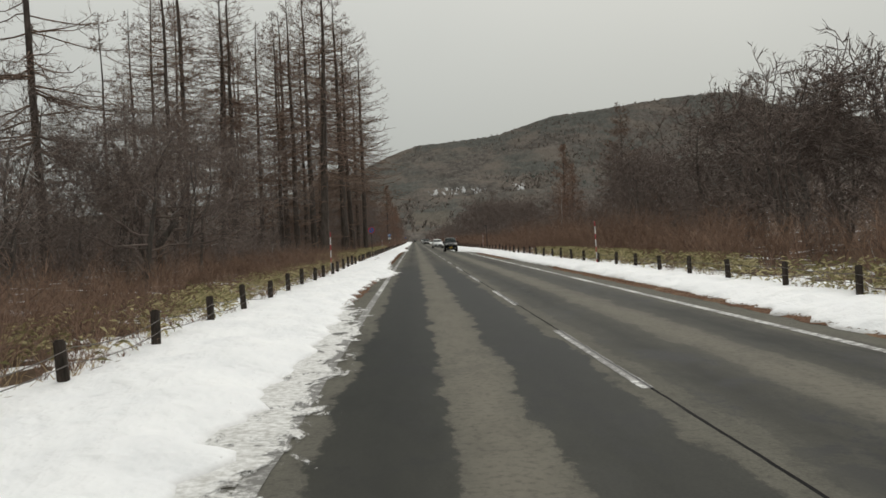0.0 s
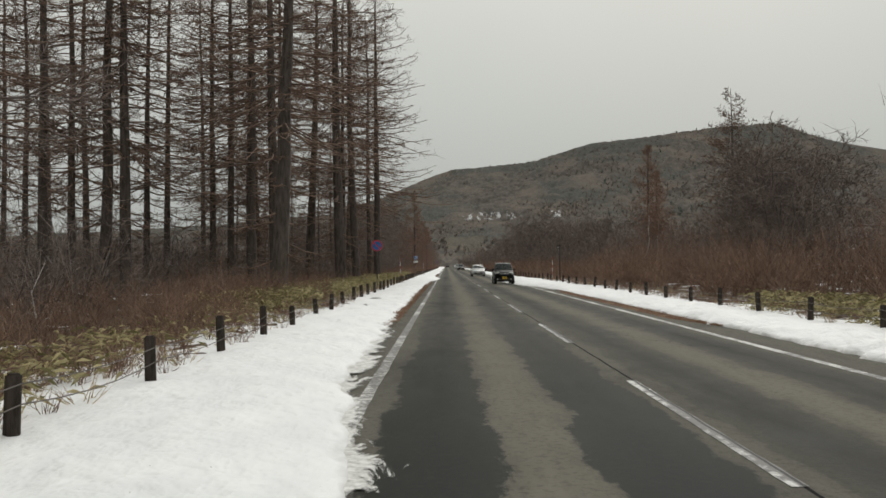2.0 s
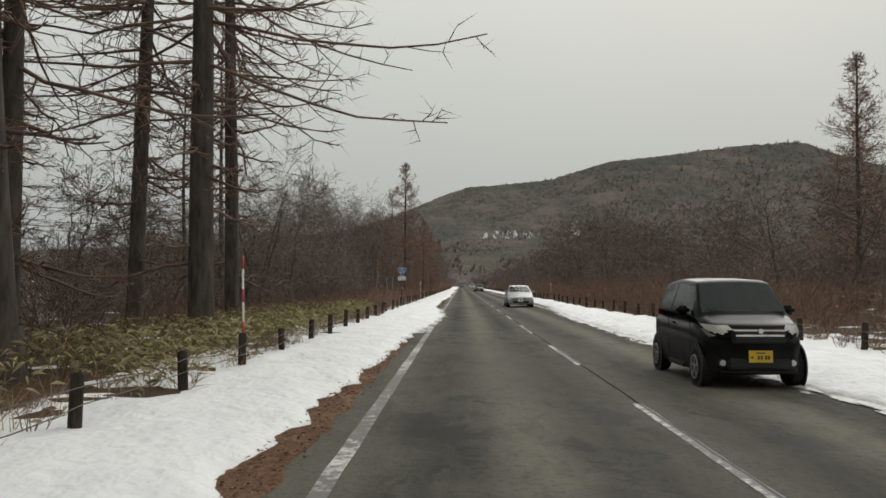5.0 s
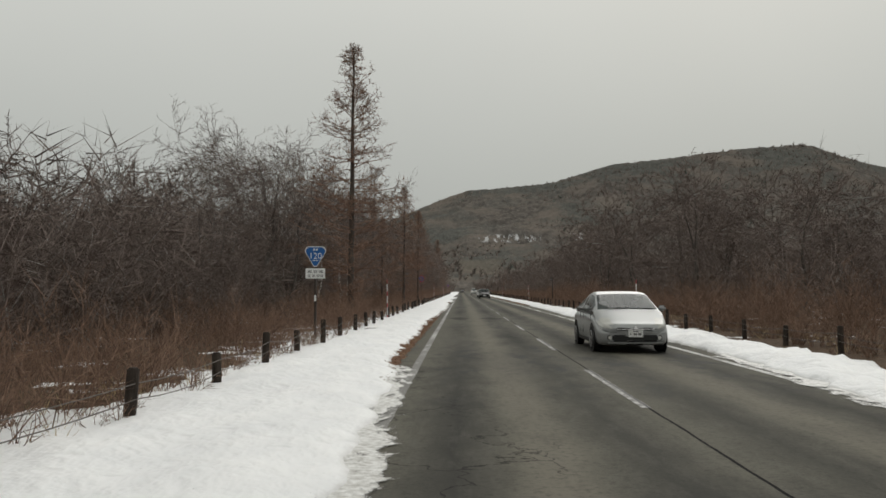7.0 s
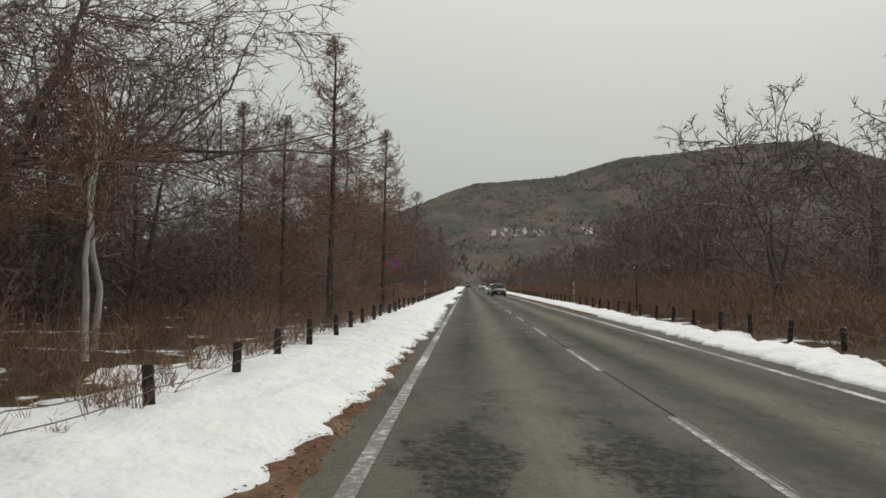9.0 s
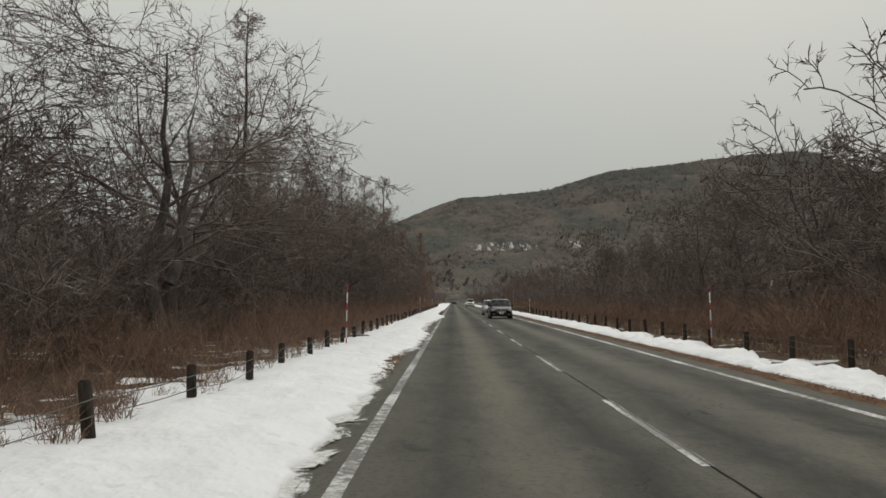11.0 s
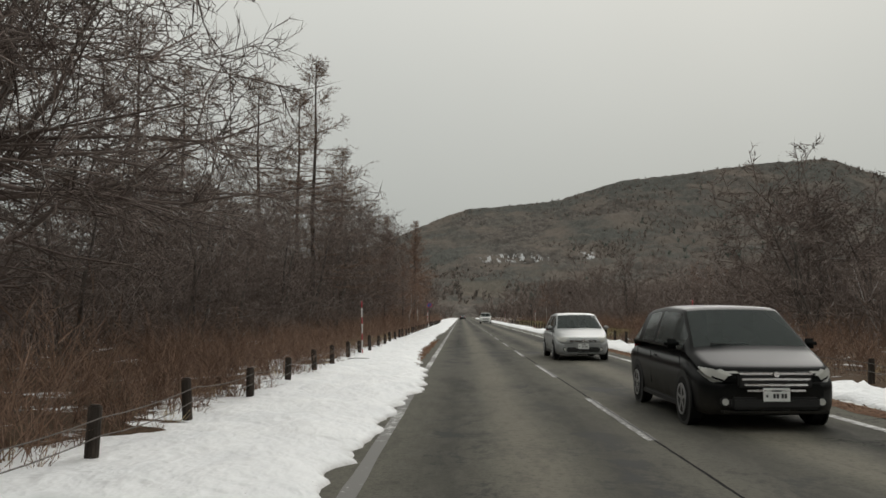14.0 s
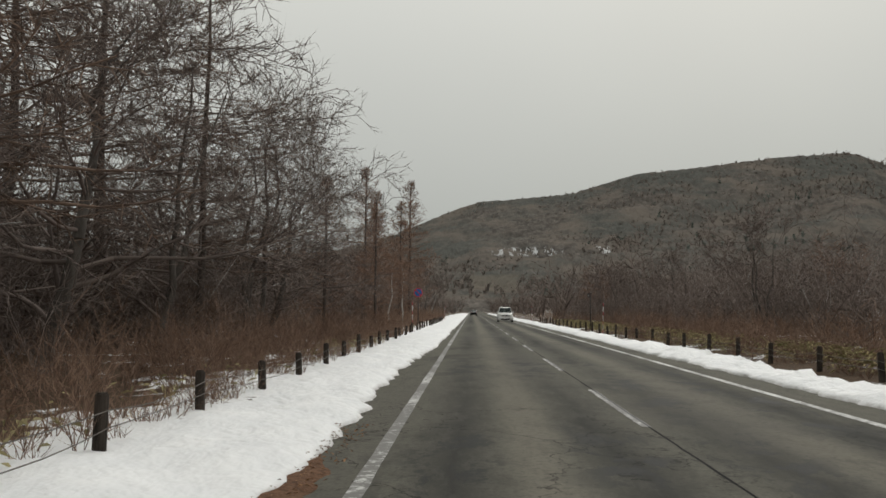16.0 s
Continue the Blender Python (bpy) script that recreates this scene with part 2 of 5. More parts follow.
def hill_material():
    m = Mat("winter_wood", 1.0, 0.0)
    a = m.noise(0.075, 5, 0.6, (1, 0.6, 0.6))
    b = m.noise(0.006, 4, 0.55)
    # wood tones raised a little: distance haze put into the base colours
    c = m.mix(m.rng(a, 0.36, 0.64), (0.094, 0.084, 0.077), (0.195, 0.175, 0.158))
    c = m.mix(m.rng(b, 0.42, 0.6, 0, 0.75), c, (0.12, 0.126, 0.117))
    c = m.mix(m.rng(m.noise(0.22, 4, 0.7, (1.6, 0.5, 0.5)), 0.42, 0.62, 0, 0.55), c, (0.066, 0.062, 0.056))
    c = m.mix(m.rng(m.noise(0.012, 4, 0.6, (1, 0.5, 2)), 0.48, 0.62, 0, 0.7), c, (0.19, 0.162, 0.14))
    # snow lying in the open under the crags
    sep = m.node("ShaderNodeSeparateXYZ")
    m.link(m.pos, sep.inputs[0])
    zz = m.math("SUBTRACT", sep.outputs[2], m.math("MULTIPLY", sep.outputs[0], 0.03))
    band = m.math("MULTIPLY", m.rng(zz, 77, 81), m.rng(zz, 92, 96, 1, 0))
    bx = m.math("ADD", m.math("MULTIPLY", m.rng(sep.outputs[0], 20, 45), m.rng(sep.outputs[0], 125, 150, 1, 0)), m.math("MULTIPLY", m.rng(sep.outputs[0], 180, 188), m.rng(sep.outputs[0], 200, 210, 1, 0)))
    spot = m.noise(0.06, 5, 0.75, (1.6, 0.3, 0.5))
    sn = m.math("MULTIPLY", m.math("MULTIPLY", band, bx), m.rng(spot, 0.53, 0.56))
    c = m.mix(m.math("MULTIPLY", sn, 0.9), c, (0.62, 0.63, 0.64))
    # a pale meadow on the slope above the road's far end
    rag = m.math("MULTIPLY", m.math("SUBTRACT", m.noise(0.03, 5, 0.7), 0.5), 30)
    mx = m.math("ABSOLUTE", m.math("ADD", m.math("SUBTRACT", sep.outputs[0], 24), rag), 0)
    mz = m.math("ABSOLUTE", m.math("ADD", m.math("SUBTRACT", sep.outputs[2], 32), m.math("MULTIPLY", rag, 0.4)), 0)
    field = m.math("MULTIPLY", m.rng(mx, 24, 32, 1, 0), m.rng(mz, 9, 14, 1, 0))
    c = m.mix(m.math("MULTIPLY", field, 0.45), c, (0.21, 0.18, 0.145))
    m.bump(a, 0.6, 6.0)
    return m.done(c)


ASPHALT = asphalt_material()
SNOW = snow_material()
GROUND = ground_material()
LITTER = litter_material()
PAINT = paint_material(0.54)
PAINT_WORN = paint_material(0.48)
PAINT_DASH = paint_material(0.505)
HILL = hill_material()
LARCH_BARK = bark_material("larch_bark", (0.048, 0.040, 0.035), (0.15, 0.125, 0.108))
LARCH_TWIG = twig_material("larch_twigs", (0.125, 0.088, 0.07), (0.26, 0.182, 0.14))
RED_TWIG = twig_material("ruddy_larch_twigs", (0.145, 0.09, 0.066), (0.31, 0.195, 0.142))
OAK_BARK = bark_material("oak_bark", (0.065, 0.057, 0.051), (0.18, 0.16, 0.144))
OAK_TWIG = twig_material("oak_twigs", (0.11, 0.088, 0.078), (0.245, 0.197, 0.175), 0.014)
BIRCH_BARK = bark_material("birch_bark", (0.36, 0.34, 0.31), (0.66, 0.64, 0.60), 6.0)
BRUSH = twig_material("ruddy_brush", (0.115, 0.075, 0.056), (0.30, 0.195, 0.142))
DRY_GRASS = twig_material("dry_grass", (0.26, 0.18, 0.095), (0.52, 0.41, 0.24))
SASA = twig_material("bamboo_grass", (0.14, 0.13, 0.055), (0.56, 0.49, 0.28))
POST_WOOD = bark_material("post_wood", (0.022, 0.018, 0.015), (0.075, 0.06, 0.05), 14)
WIRE = plain("wire", (0.10, 0.085, 0.075), 0.7)


# ---------------------------------------------------------------- mesh tools
rs = np.random.RandomState(7)


def raw_mesh(name, verts, tris=None, quads=None, mats=(), smooth=True):
    verts = np.asarray(verts, np.float32)
    nt = 0 if tris is None else len(tris)
    nq = 0 if quads is None else len(quads)
    me = bpy.data.meshes.new(name)
    me.vertices.add(len(verts))
    me.vertices.foreach_set("co", verts.ravel())
    loops = np.concatenate([np.asarray(a, np.int32).ravel() for a, n in ((tris, nt), (quads, nq)) if n])
    me.loops.add(len(loops))
    me.loops.foreach_set("vertex_index", loops)
    me.polygons.add(nt + nq)
    start = np.concatenate([np.arange(nt) * 3, nt * 3 + np.arange(nq) * 4]).astype(np.int32)
    me.polygons.foreach_set("loop_start", start)
    me.polygons.foreach_set("use_smooth", np.full(nt + nq, smooth))
    me.update(calc_edges=True)
    for m in mats:
        me.materials.append(m)
    return me


class Geo:
    """Gathers tapered tubes, spikes and blades as arrays."""

    def __init__(self):
        self.v, self.t, self.q, self.n = [], [], [], 0

    @staticmethod
    def axes(d):
        d = d / np.maximum(np.linalg.norm(d, axis=1, keepdims=True), 1e-9)
        ref = np.where(np.abs(d[:, 2:3]) > 0.9, np.array([[1.0, 0, 0]]), np.array([[0, 0, 1.0]]))
        a = np.cross(d, ref)
        a /= np.linalg.norm(a, axis=1, keepdims=True)
        return a, np.cross(d, a)

    def tubes(self, p0, p1, r0, r1, n=3):
        p0, p1 = np.asarray(p0, float), np.asarray(p1, float)
        N = len(p0)
        a, b = self.axes(p1 - p0)
        ang = np.arange(n) * 2 * np.pi / n
        ring = np.cos(ang)[None, :, None] * a[:, None] + np.sin(ang)[None, :, None] * b[:, None]
        v = np.concatenate([p0[:, None] + ring * np.reshape(r0, (-1, 1, 1)), p1[:, None] + ring * np.reshape(r1, (-1, 1, 1))], 1)
        base = self.n + np.arange(N)[:, None] * 2 * n
        i = np.arange(n)
        j = (i + 1) % n
        q = np.stack([base + i, base + j, base + n + j, base + n + i], 2).reshape(-1, 4)
        self.v.append(v.reshape(-1, 3))
        self.q.append(q)
        self.n += N * 2 * n

    def spikes(self, p0, p1, r):
        p0, p1 = np.asarray(p0, float), np.asarray(p1, float)
        N = len(p0)
        a, b = self.axes(p1 - p0)
        ang = np.arange(3) * 2 * np.pi / 3
        ring = np.cos(ang)[None, :, None] * a[:, None] + np.sin(ang)[None, :, None] * b[:, None]
        v = np.concatenate([p0[:, None] + ring * np.reshape(r, (-1, 1, 1)), p1[:, None]], 1)
        base = self.n + np.arange(N)[:, None] * 4
        i = np.arange(3)
        t = np.stack([base + i, base + (i + 1) % 3, base + 3 + 0 * i], 2).reshape(-1, 3)
        self.v.append(v.reshape(-1, 3))
        self.t.append(t)
        self.n += N * 4

    def slivers(self, p0, p1, r):
        """Twigs too fine to show a section: one long triangle each, turned at random."""
        p0, p1 = np.asarray(p0, float), np.asarray(p1, float)
        N = len(p0)
        a, b = self.axes(p1 - p0)
        ang = (np.arange(N) * 2.39996)[:, None]
        side = (np.cos(ang) * a + np.sin(ang) * b) * np.reshape(r, (-1, 1)) * 1.25
        self.v.append(np.stack([p0 - side, p0 + side, p1], 1).reshape(-1, 3))
        self.t.append(self.n + np.arange(N * 3).reshape(-1, 3))
        self.n += N * 3

    def lines(self, P, R, n):
        """Branches as chains of tubes; P is N x K x 3."""
        K = P.shape[1]
        for k in range(K - 1):
            self.tubes(P[:, k], P[:, k + 1], R[:, k], R[:, k + 1], n)

    def mesh(self, name, mat):
        return raw_mesh(name, np.concatenate(self.v), np.concatenate(self.t) if self.t else None, np.concatenate(self.q) if self.q else None, (mat,))


def unit(v):
    return v / np.maximum(np.linalg.norm(v, axis=-1, keepdims=True), 1e-9)


def sprout(P, R, count, u0, u1, angle, lengths, K, wobble, lift, rng, rfac=0.6, flat=0.0, least=-2.0):
    """Children of the branches P (N x K x 3): count each, with their chains of K points and radii."""
    N, KP = P.shape[:2]
    idx = np.repeat(np.arange(N), count)
    M = len(idx)
    u = rng.uniform(u0, u1, M)
    f = u * (KP - 1)
    k = np.minimum(f.astype(int), KP - 2)
    w = (f - k)[:, None]
    start = P[idx, k] * (1 - w) + P[idx, k + 1] * w
    r = (R[idx, k] * (1 - w[:, 0]) + R[idx, k + 1] * w[:, 0]) * rfac
    t = unit(P[idx, k + 1] - P[idx, k])
    rand = rng.normal(size=(M, 3)) * np.array([1, 1, 1 - flat])
    perp = unit(rand - (rand * t).sum(1, keepdims=True) * t)
    a = np.radians(rng.normal(angle, angle * 0.2, M))[:, None]
    d = unit(np.cos(a) * t + np.sin(a) * perp)
    d[:, 2] = np.maximum(d[:, 2], least)
    L = lengths(u, rng.uniform(0.65, 1.25, M))
    out = [start]
    for s in range(K - 1):
        out.append(out[-1] + d * (L / (K - 1))[:, None])
        d = d + rng.normal(0, wobble, (M, 3)) + np.array([0, 0, lift])
        d[:, 2] = np.maximum(d[:, 2], least)
        d = unit(d)
    Q = np.stack(out, 1)
    rad = r[:, None] * np.linspace(1, 0.35 if K < 4 else 0.14, K)[None]
    return Q, rad


def fine(geo, P, R, count, length, rng, angle=45, rmin=0.004, lift=0.12):
    """The last twigs, as spikes."""
    Q, r = sprout(P, R, count, 0.08, 0.62, angle, lambda u, j: length * j, 2, 0.0, lift, rng, 0.7)
    geo.slivers(Q[:, 0], Q[:, 1], np.maximum(r[:, 0], rmin))


def part(name, geo_or_mesh, mat, parent, label=""):
    me = geo_or_mesh.mesh(name, mat) if isinstance(geo_or_mesh, Geo) else geo_or_mesh
    ob = new(name, me)
    ob.parent = parent
    if label:
        ob["label"] = label
    return ob


def larch(seed, H=23.0, bare=0.2, width=4.2, bark=None, twig=None, n=70, subs=8, fines=4, rad=0.27, sublen=0.95, thin=0.0055, low=-16, high=35, lean=0.5, curl=26, thick=0.045):
    """A larch in winter: whorls of sagging boughs with upturned ends, flat sprays of twigs on them."""
    rng = np.random.RandomState(seed)
    root = new("larch_tree")
    K = 12
    z = np.linspace(0, 1, K)
    bend = np.cumsum(rng.normal(0, 0.055 * H / 23, (K, 2)), 0) * z[:, None] ** 0.5 + rng.normal(0, lean, 2)[None] * (z[:, None] - z[:, None] ** 2 * 0.6) * H / 23
    tr = np.concatenate([bend - bend[0], (z * H - 0.3)[:, None]], 1)[None]
    R = (rad * (1 - z) ** 0.85 + 0.02)[None]
    g = Geo()
    g.lines(tr, R, 10)
    flare = np.array([[0, 0, -0.3]])
    g.tubes(flare, flare + np.array([[0, 0, 1.1]]), [rad * 1.4], [rad * 0.99], 10)
    part("trunk", g, bark or LARCH_BARK, root)
    c = Geo()
    u = np.concatenate([rng.uniform(bare, 0.985, n), rng.uniform(0.08, bare, n // 8)])
    m = len(u)
    h = np.clip((u - bare) / (1 - bare), 0, 1)
    L = width * np.clip(1.02 - h, 0.05, 1) ** 0.62 * rng.uniform(0.68, 1.0, m)
    L[n:] *= rng.uniform(0.12, 0.5, m - n)
    az = np.arange(m) * 2.39996 + rng.normal(0, 0.35, m)
    el = np.radians(np.interp(h, [0, 0.45, 1], [low, low * 0.35, high]) + rng.normal(0, 8, m))
    f = u * (K - 1)
    k0 = np.minimum(f.astype(int), K - 2)
    w = (f - k0)[:, None]
    p = tr[0, k0] * (1 - w) + tr[0, k0 + 1] * w
    r0 = np.clip((R[0, k0] * (1 - w[:, 0]) + R[0, k0 + 1] * w[:, 0]) * 0.3, 0.012, thick)
    KB = 7
    pts = [p]
    turn = rng.normal(0, 0.05, m)
    for k in range(KB - 1):
        e = el + np.radians(curl) * (k / (KB - 2)) ** 2 + rng.normal(0, 0.09, m)
        a = az + turn * k + rng.normal(0, 0.09, m)
        d = np.stack([np.cos(e) * np.cos(a), np.cos(e) * np.sin(a), np.sin(e)], 1)
        pts.append(pts[-1] + d * (L / (KB - 1))[:, None])
    B = np.stack(pts, 1)
    r = r0[:, None] * np.linspace(1, 0.3, KB)[None]
    c.lines(B, r, 4)
    S, sr = sprout(B, r, subs, 0.12, 1.0, 58, lambda q, j: sublen * j * np.repeat(np.clip(L / width + 0.25, 0.3, 1), subs) * (1.25 - 0.75 * q), 3, 0.16, 0.06, rng, 0.55, 0.8)
    sr = np.maximum(sr, thin * 1.25)
    c.tubes(S[:, 0], S[:, 1], sr[:, 0], sr[:, 1], 3)
    c.spikes(S[:, 1], S[:, 2], sr[:, 1])
    Q, q = sprout(S, sr, fines, 0.1, 0.95, 50, lambda x, j: 0.42 * sublen * j * np.repeat(np.clip(np.repeat(L / width, subs) + 0.12, 0.2, 1), fines), 2, 0, 0.16, rng, 0.7, 0.3)
    c.slivers(Q[:, 0], Q[:, 1], np.maximum(q[:, 0], thin))
    part("crown", c, twig or LARCH_TWIG, root)
    return root


def oak(seed, H=11.0, spread=1.0, trunks=1, bark=None, twig=None, name="bare_tree", limbs=9, b1=5, b2=5, fines=5, rad=0.2, lean=0.12, thin=0.0055, low=0.25, flen=0.04, aim=None, steep=58):
    """A bare broadleaf tree, H metres high: bowed stems, crooked limbs and short twigs at every end."""
    rng = np.random.RandomState(seed)
    root = new(name)
    K = 9
    g, c = Geo(), Geo()
    z = np.linspace(0, 1, K)
    trs, Rs = [], []
    for i in range(trunks):
        a = rng.uniform(0, 2 * np.pi) if aim is None else rng.normal(aim, 0.9)
        dx = lean * H * (1 if trunks == 1 else 2.2) * rng.uniform(0.4, 1)
        off = 0 if trunks == 1 else 0.12
        path = np.stack([np.cos(a) * (off + dx * z ** 1.3), np.sin(a) * (off + dx * z ** 1.3), z * H * 0.80 - 0.25], 1)
        path[1:, :2] += np.cumsum(rng.normal(0, 0.016 * H, (K - 1, 2)), 0)
        trs.append(path)
        Rs.append(rad * (1 - z) ** 1.1 * (1 if trunks == 1 else 0.75) + 0.018)
    tr, R = np.stack(trs), np.stack(Rs)
    g.lines(tr, R, 9)
    part("trunk", g, bark or OAK_BARK, root)
    L1, r1 = sprout(tr, R, limbs, low, 0.97, steep, lambda u, j: H * 0.46 * spread * j * (1.2 - 0.62 * u), 8, 0.24, 0.012, rng, 0.42, 0.0, -0.02)
    c.lines(L1, np.maximum(r1, thin * 1.6), 5)
    L2, r2 = sprout(L1, r1, b1, 0.14, 1.0, 50, lambda u, j: H * 0.21 * spread * j * (1.2 - 0.6 * u), 4, 0.26, 0.03, rng, 0.6, 0.35, -0.25)
    c.lines(L2, np.maximum(r2, thin * 1.2), 3)
    L3, r3 = sprout(L2, r2, b2, 0.1, 1.0, 50, lambda u, j: H * 0.095 * j * (1.2 - 0.4 * u), 3, 0.28, 0.05, rng, 0.7, 0.2)
    r3 = np.maximum(r3, thin * 1.05)
    c.tubes(L3[:, 0], L3[:, 1], r3[:, 0], r3[:, 1], 3)
    c.spikes(L3[:, 1], L3[:, 2], r3[:, 1])
    if fines:
        Q, q = sprout(L3, r3, fines, 0.15, 1.0, 42, lambda u, j: H * flen * j, 2, 0, 0.05, rng, 0.8)
        c.slivers(Q[:, 0], Q[:, 1], np.maximum(q[:, 0], thin))
    part("crown", c, twig or OAK_TWIG, root)
    return root


# ---------------------------------------------------------------- ground, road, verges
def fbm(x, y, s, seed=0.0, octaves=4):
    out = np.zeros(np.broadcast(x, y).shape)
    xs, ys = np.broadcast_arrays(x, y)
    flat = [noise.fractal(Vector((a * s + seed, b * s - seed, seed * 1.7)), 0.9, 2.0, octaves) for a, b in zip(xs.ravel(), ys.ravel())]
    out.ravel()[:] = flat
    return out


def grid_quads(ny, nx):
    i = np.arange(ny - 1)[:, None] * nx + np.arange(nx - 1)[None]
    return np.stack([i, i + 1, i + nx + 1, i + nx], 2).reshape(-1, 4)


def level(x):
    """Height of the natural ground at a distance from the road's middle."""
    x = np.asarray(x, float)
    a = np.abs(x)
    left = np.interp(a, [0, 4.3, 5.0, 6.5, 9, 40, 90, 400, 5000], [-0.12, -0.12, 0.06, 0.12, 0.05, 0.3, 3.0, 14, 14])
    right = np.interp(a, [0, 4.3, 5.0, 6.5, 9, 25, 45, 80, 140, 400, 5000], [-0.12, -0.12, 0.06, 0.12, 0.05, 0.2, 1.5, 7, 15, 30, 30])
    return np.where(x < 0, left, right)


gx = np.concatenate([[-4500, -2500, -1200, -600, -300, -160, -100, -70], np.arange(-50, -8, 2.0), np.arange(-8, -3.9, 0.5), [-2, 2], np.arange(4, 8.1, 0.5), np.arange(10, 51, 2.0), [70, 100, 160, 300, 600, 1200, 2500, 4500]])
gy = np.concatenate([[-2500, -900, -300, -120, -50, -20], np.arange(-10, 400, 2.0), [420, 450, 500, 600, 800, 1100, 1600, 2500, 4800]])
GX, GY = np.meshgrid(gx, gy)
GZ = level(GX) + np.where(np.abs(GX) > 5, 0.16, 0) * fbm(GX, GY, 0.35, 3.1, 3)
ground = new("ground", raw_mesh("ground", np.stack([GX, GY, GZ], 2).reshape(-1, 3), None, grid_quads(*GX.shape), (GROUND,)))
tagged(ground, "brown leaf-littered forest floor with patches of old snow", "ground", kind="structure")

ROAD_Y0, ROAD_Y1 = -60.0, 900.0
ry = np.arange(ROAD_Y0, ROAD_Y1 + 1, 4.0)
rx = np.array([-4.4, -3.3, -1.6, 0, 1.6, 3.3, 4.4])
rz = np.array([-0.02, 0.0, 0.0, 0.0, 0.0, 0.0, -0.02])
RX, RY = np.meshgrid(rx, ry)
road = new("road", raw_mesh("road", np.stack([RX, RY, np.broadcast_to(rz, RX.shape)], 2).reshape(-1, 3), None, grid_quads(*RX.shape), (ASPHALT,)))
tagged(road, "grey worn asphalt two-lane road, cracked and patchily damp", "road", kind="structure")


def strip_mesh(name, y0, y1, w, h, step, mat, wob=0.004):
    ys = np.arange(y0, y1 + step * 0.5, step)
    e0 = -w / 2 + rs.normal(0, wob, len(ys))
    e1 = w / 2 + rs.normal(0, wob, len(ys))
    V = np.concatenate([np.stack([e0, ys, 0 * ys + h], 1), np.stack([e1, ys, 0 * ys + h], 1)])
    n = len(ys)
    i = np.arange(n - 1)
    return raw_mesh(name, V, None, np.stack([i, i + n, i + n + 1, i + 1], 1), (mat,))


dash_mesh = strip_mesh("centre_dash", 0, 5.0, 0.125, 0.005, 0.25, PAINT_DASH)
for k in range(-2, 60):
    d = new("centre_dash", dash_mesh)
    d.parent = road
    d.location = (-0.03, 4.25 + 10 * k, 0)
for x, nm, mt in ((-3.19, "edge_line", PAINT_WORN), (3.08, "edge_line", PAINT)):
    o = new(nm, strip_mesh(nm, -60, 600, 0.15, 0.005, 0.5, mt))
    o.parent = road
    o.location = (x, 0, 0)

LEFT_EDGE = ([-60, 11, 18, 24, 31, 37, 39.4, 40.5, 45, 49, 69, 95, 98, 112, 120, 128, 137, 142, 155, 168, 172, 185, 213, 218, 222, 234, 240, 251, 256, 261, 264, 272, 276, 281, 290, 300, 306, 315, 330, 600],
             [-3.6, -3.6, -3.55, -3.7, -3.72, -3.64, -3.55, -3.08, -2.97, -3.55, -3.78, -3.84, -3.86, -3.6, -3.3, -3.1, -3.48, -3.74, -3.8, -3.82, -3.6, -3.46, -3.67, -3.8, -3.5, -3.4, -3.95, -3.95, -3.7, -3.42, -3.42, -3.02, -3.2, -3.68, -3.8, -3.84, -3.86, -4.0, -3.6, -3.5])
RIGHT_EDGE = ([-60, 17, 22, 32, 60, 72, 85, 92, 98, 107, 127, 140, 154, 160, 174, 185, 210, 256, 264, 275, 320, 600],
              [3.7, 3.68, 3.85, 4.1, 3.98, 3.9, 3.78, 3.55, 2.75, 2.55, 2.6, 3.42, 3.72, 3.7, 3.68, 3.86, 4.0, 3.95, 4.1, 4.3, 3.9, 3.8])


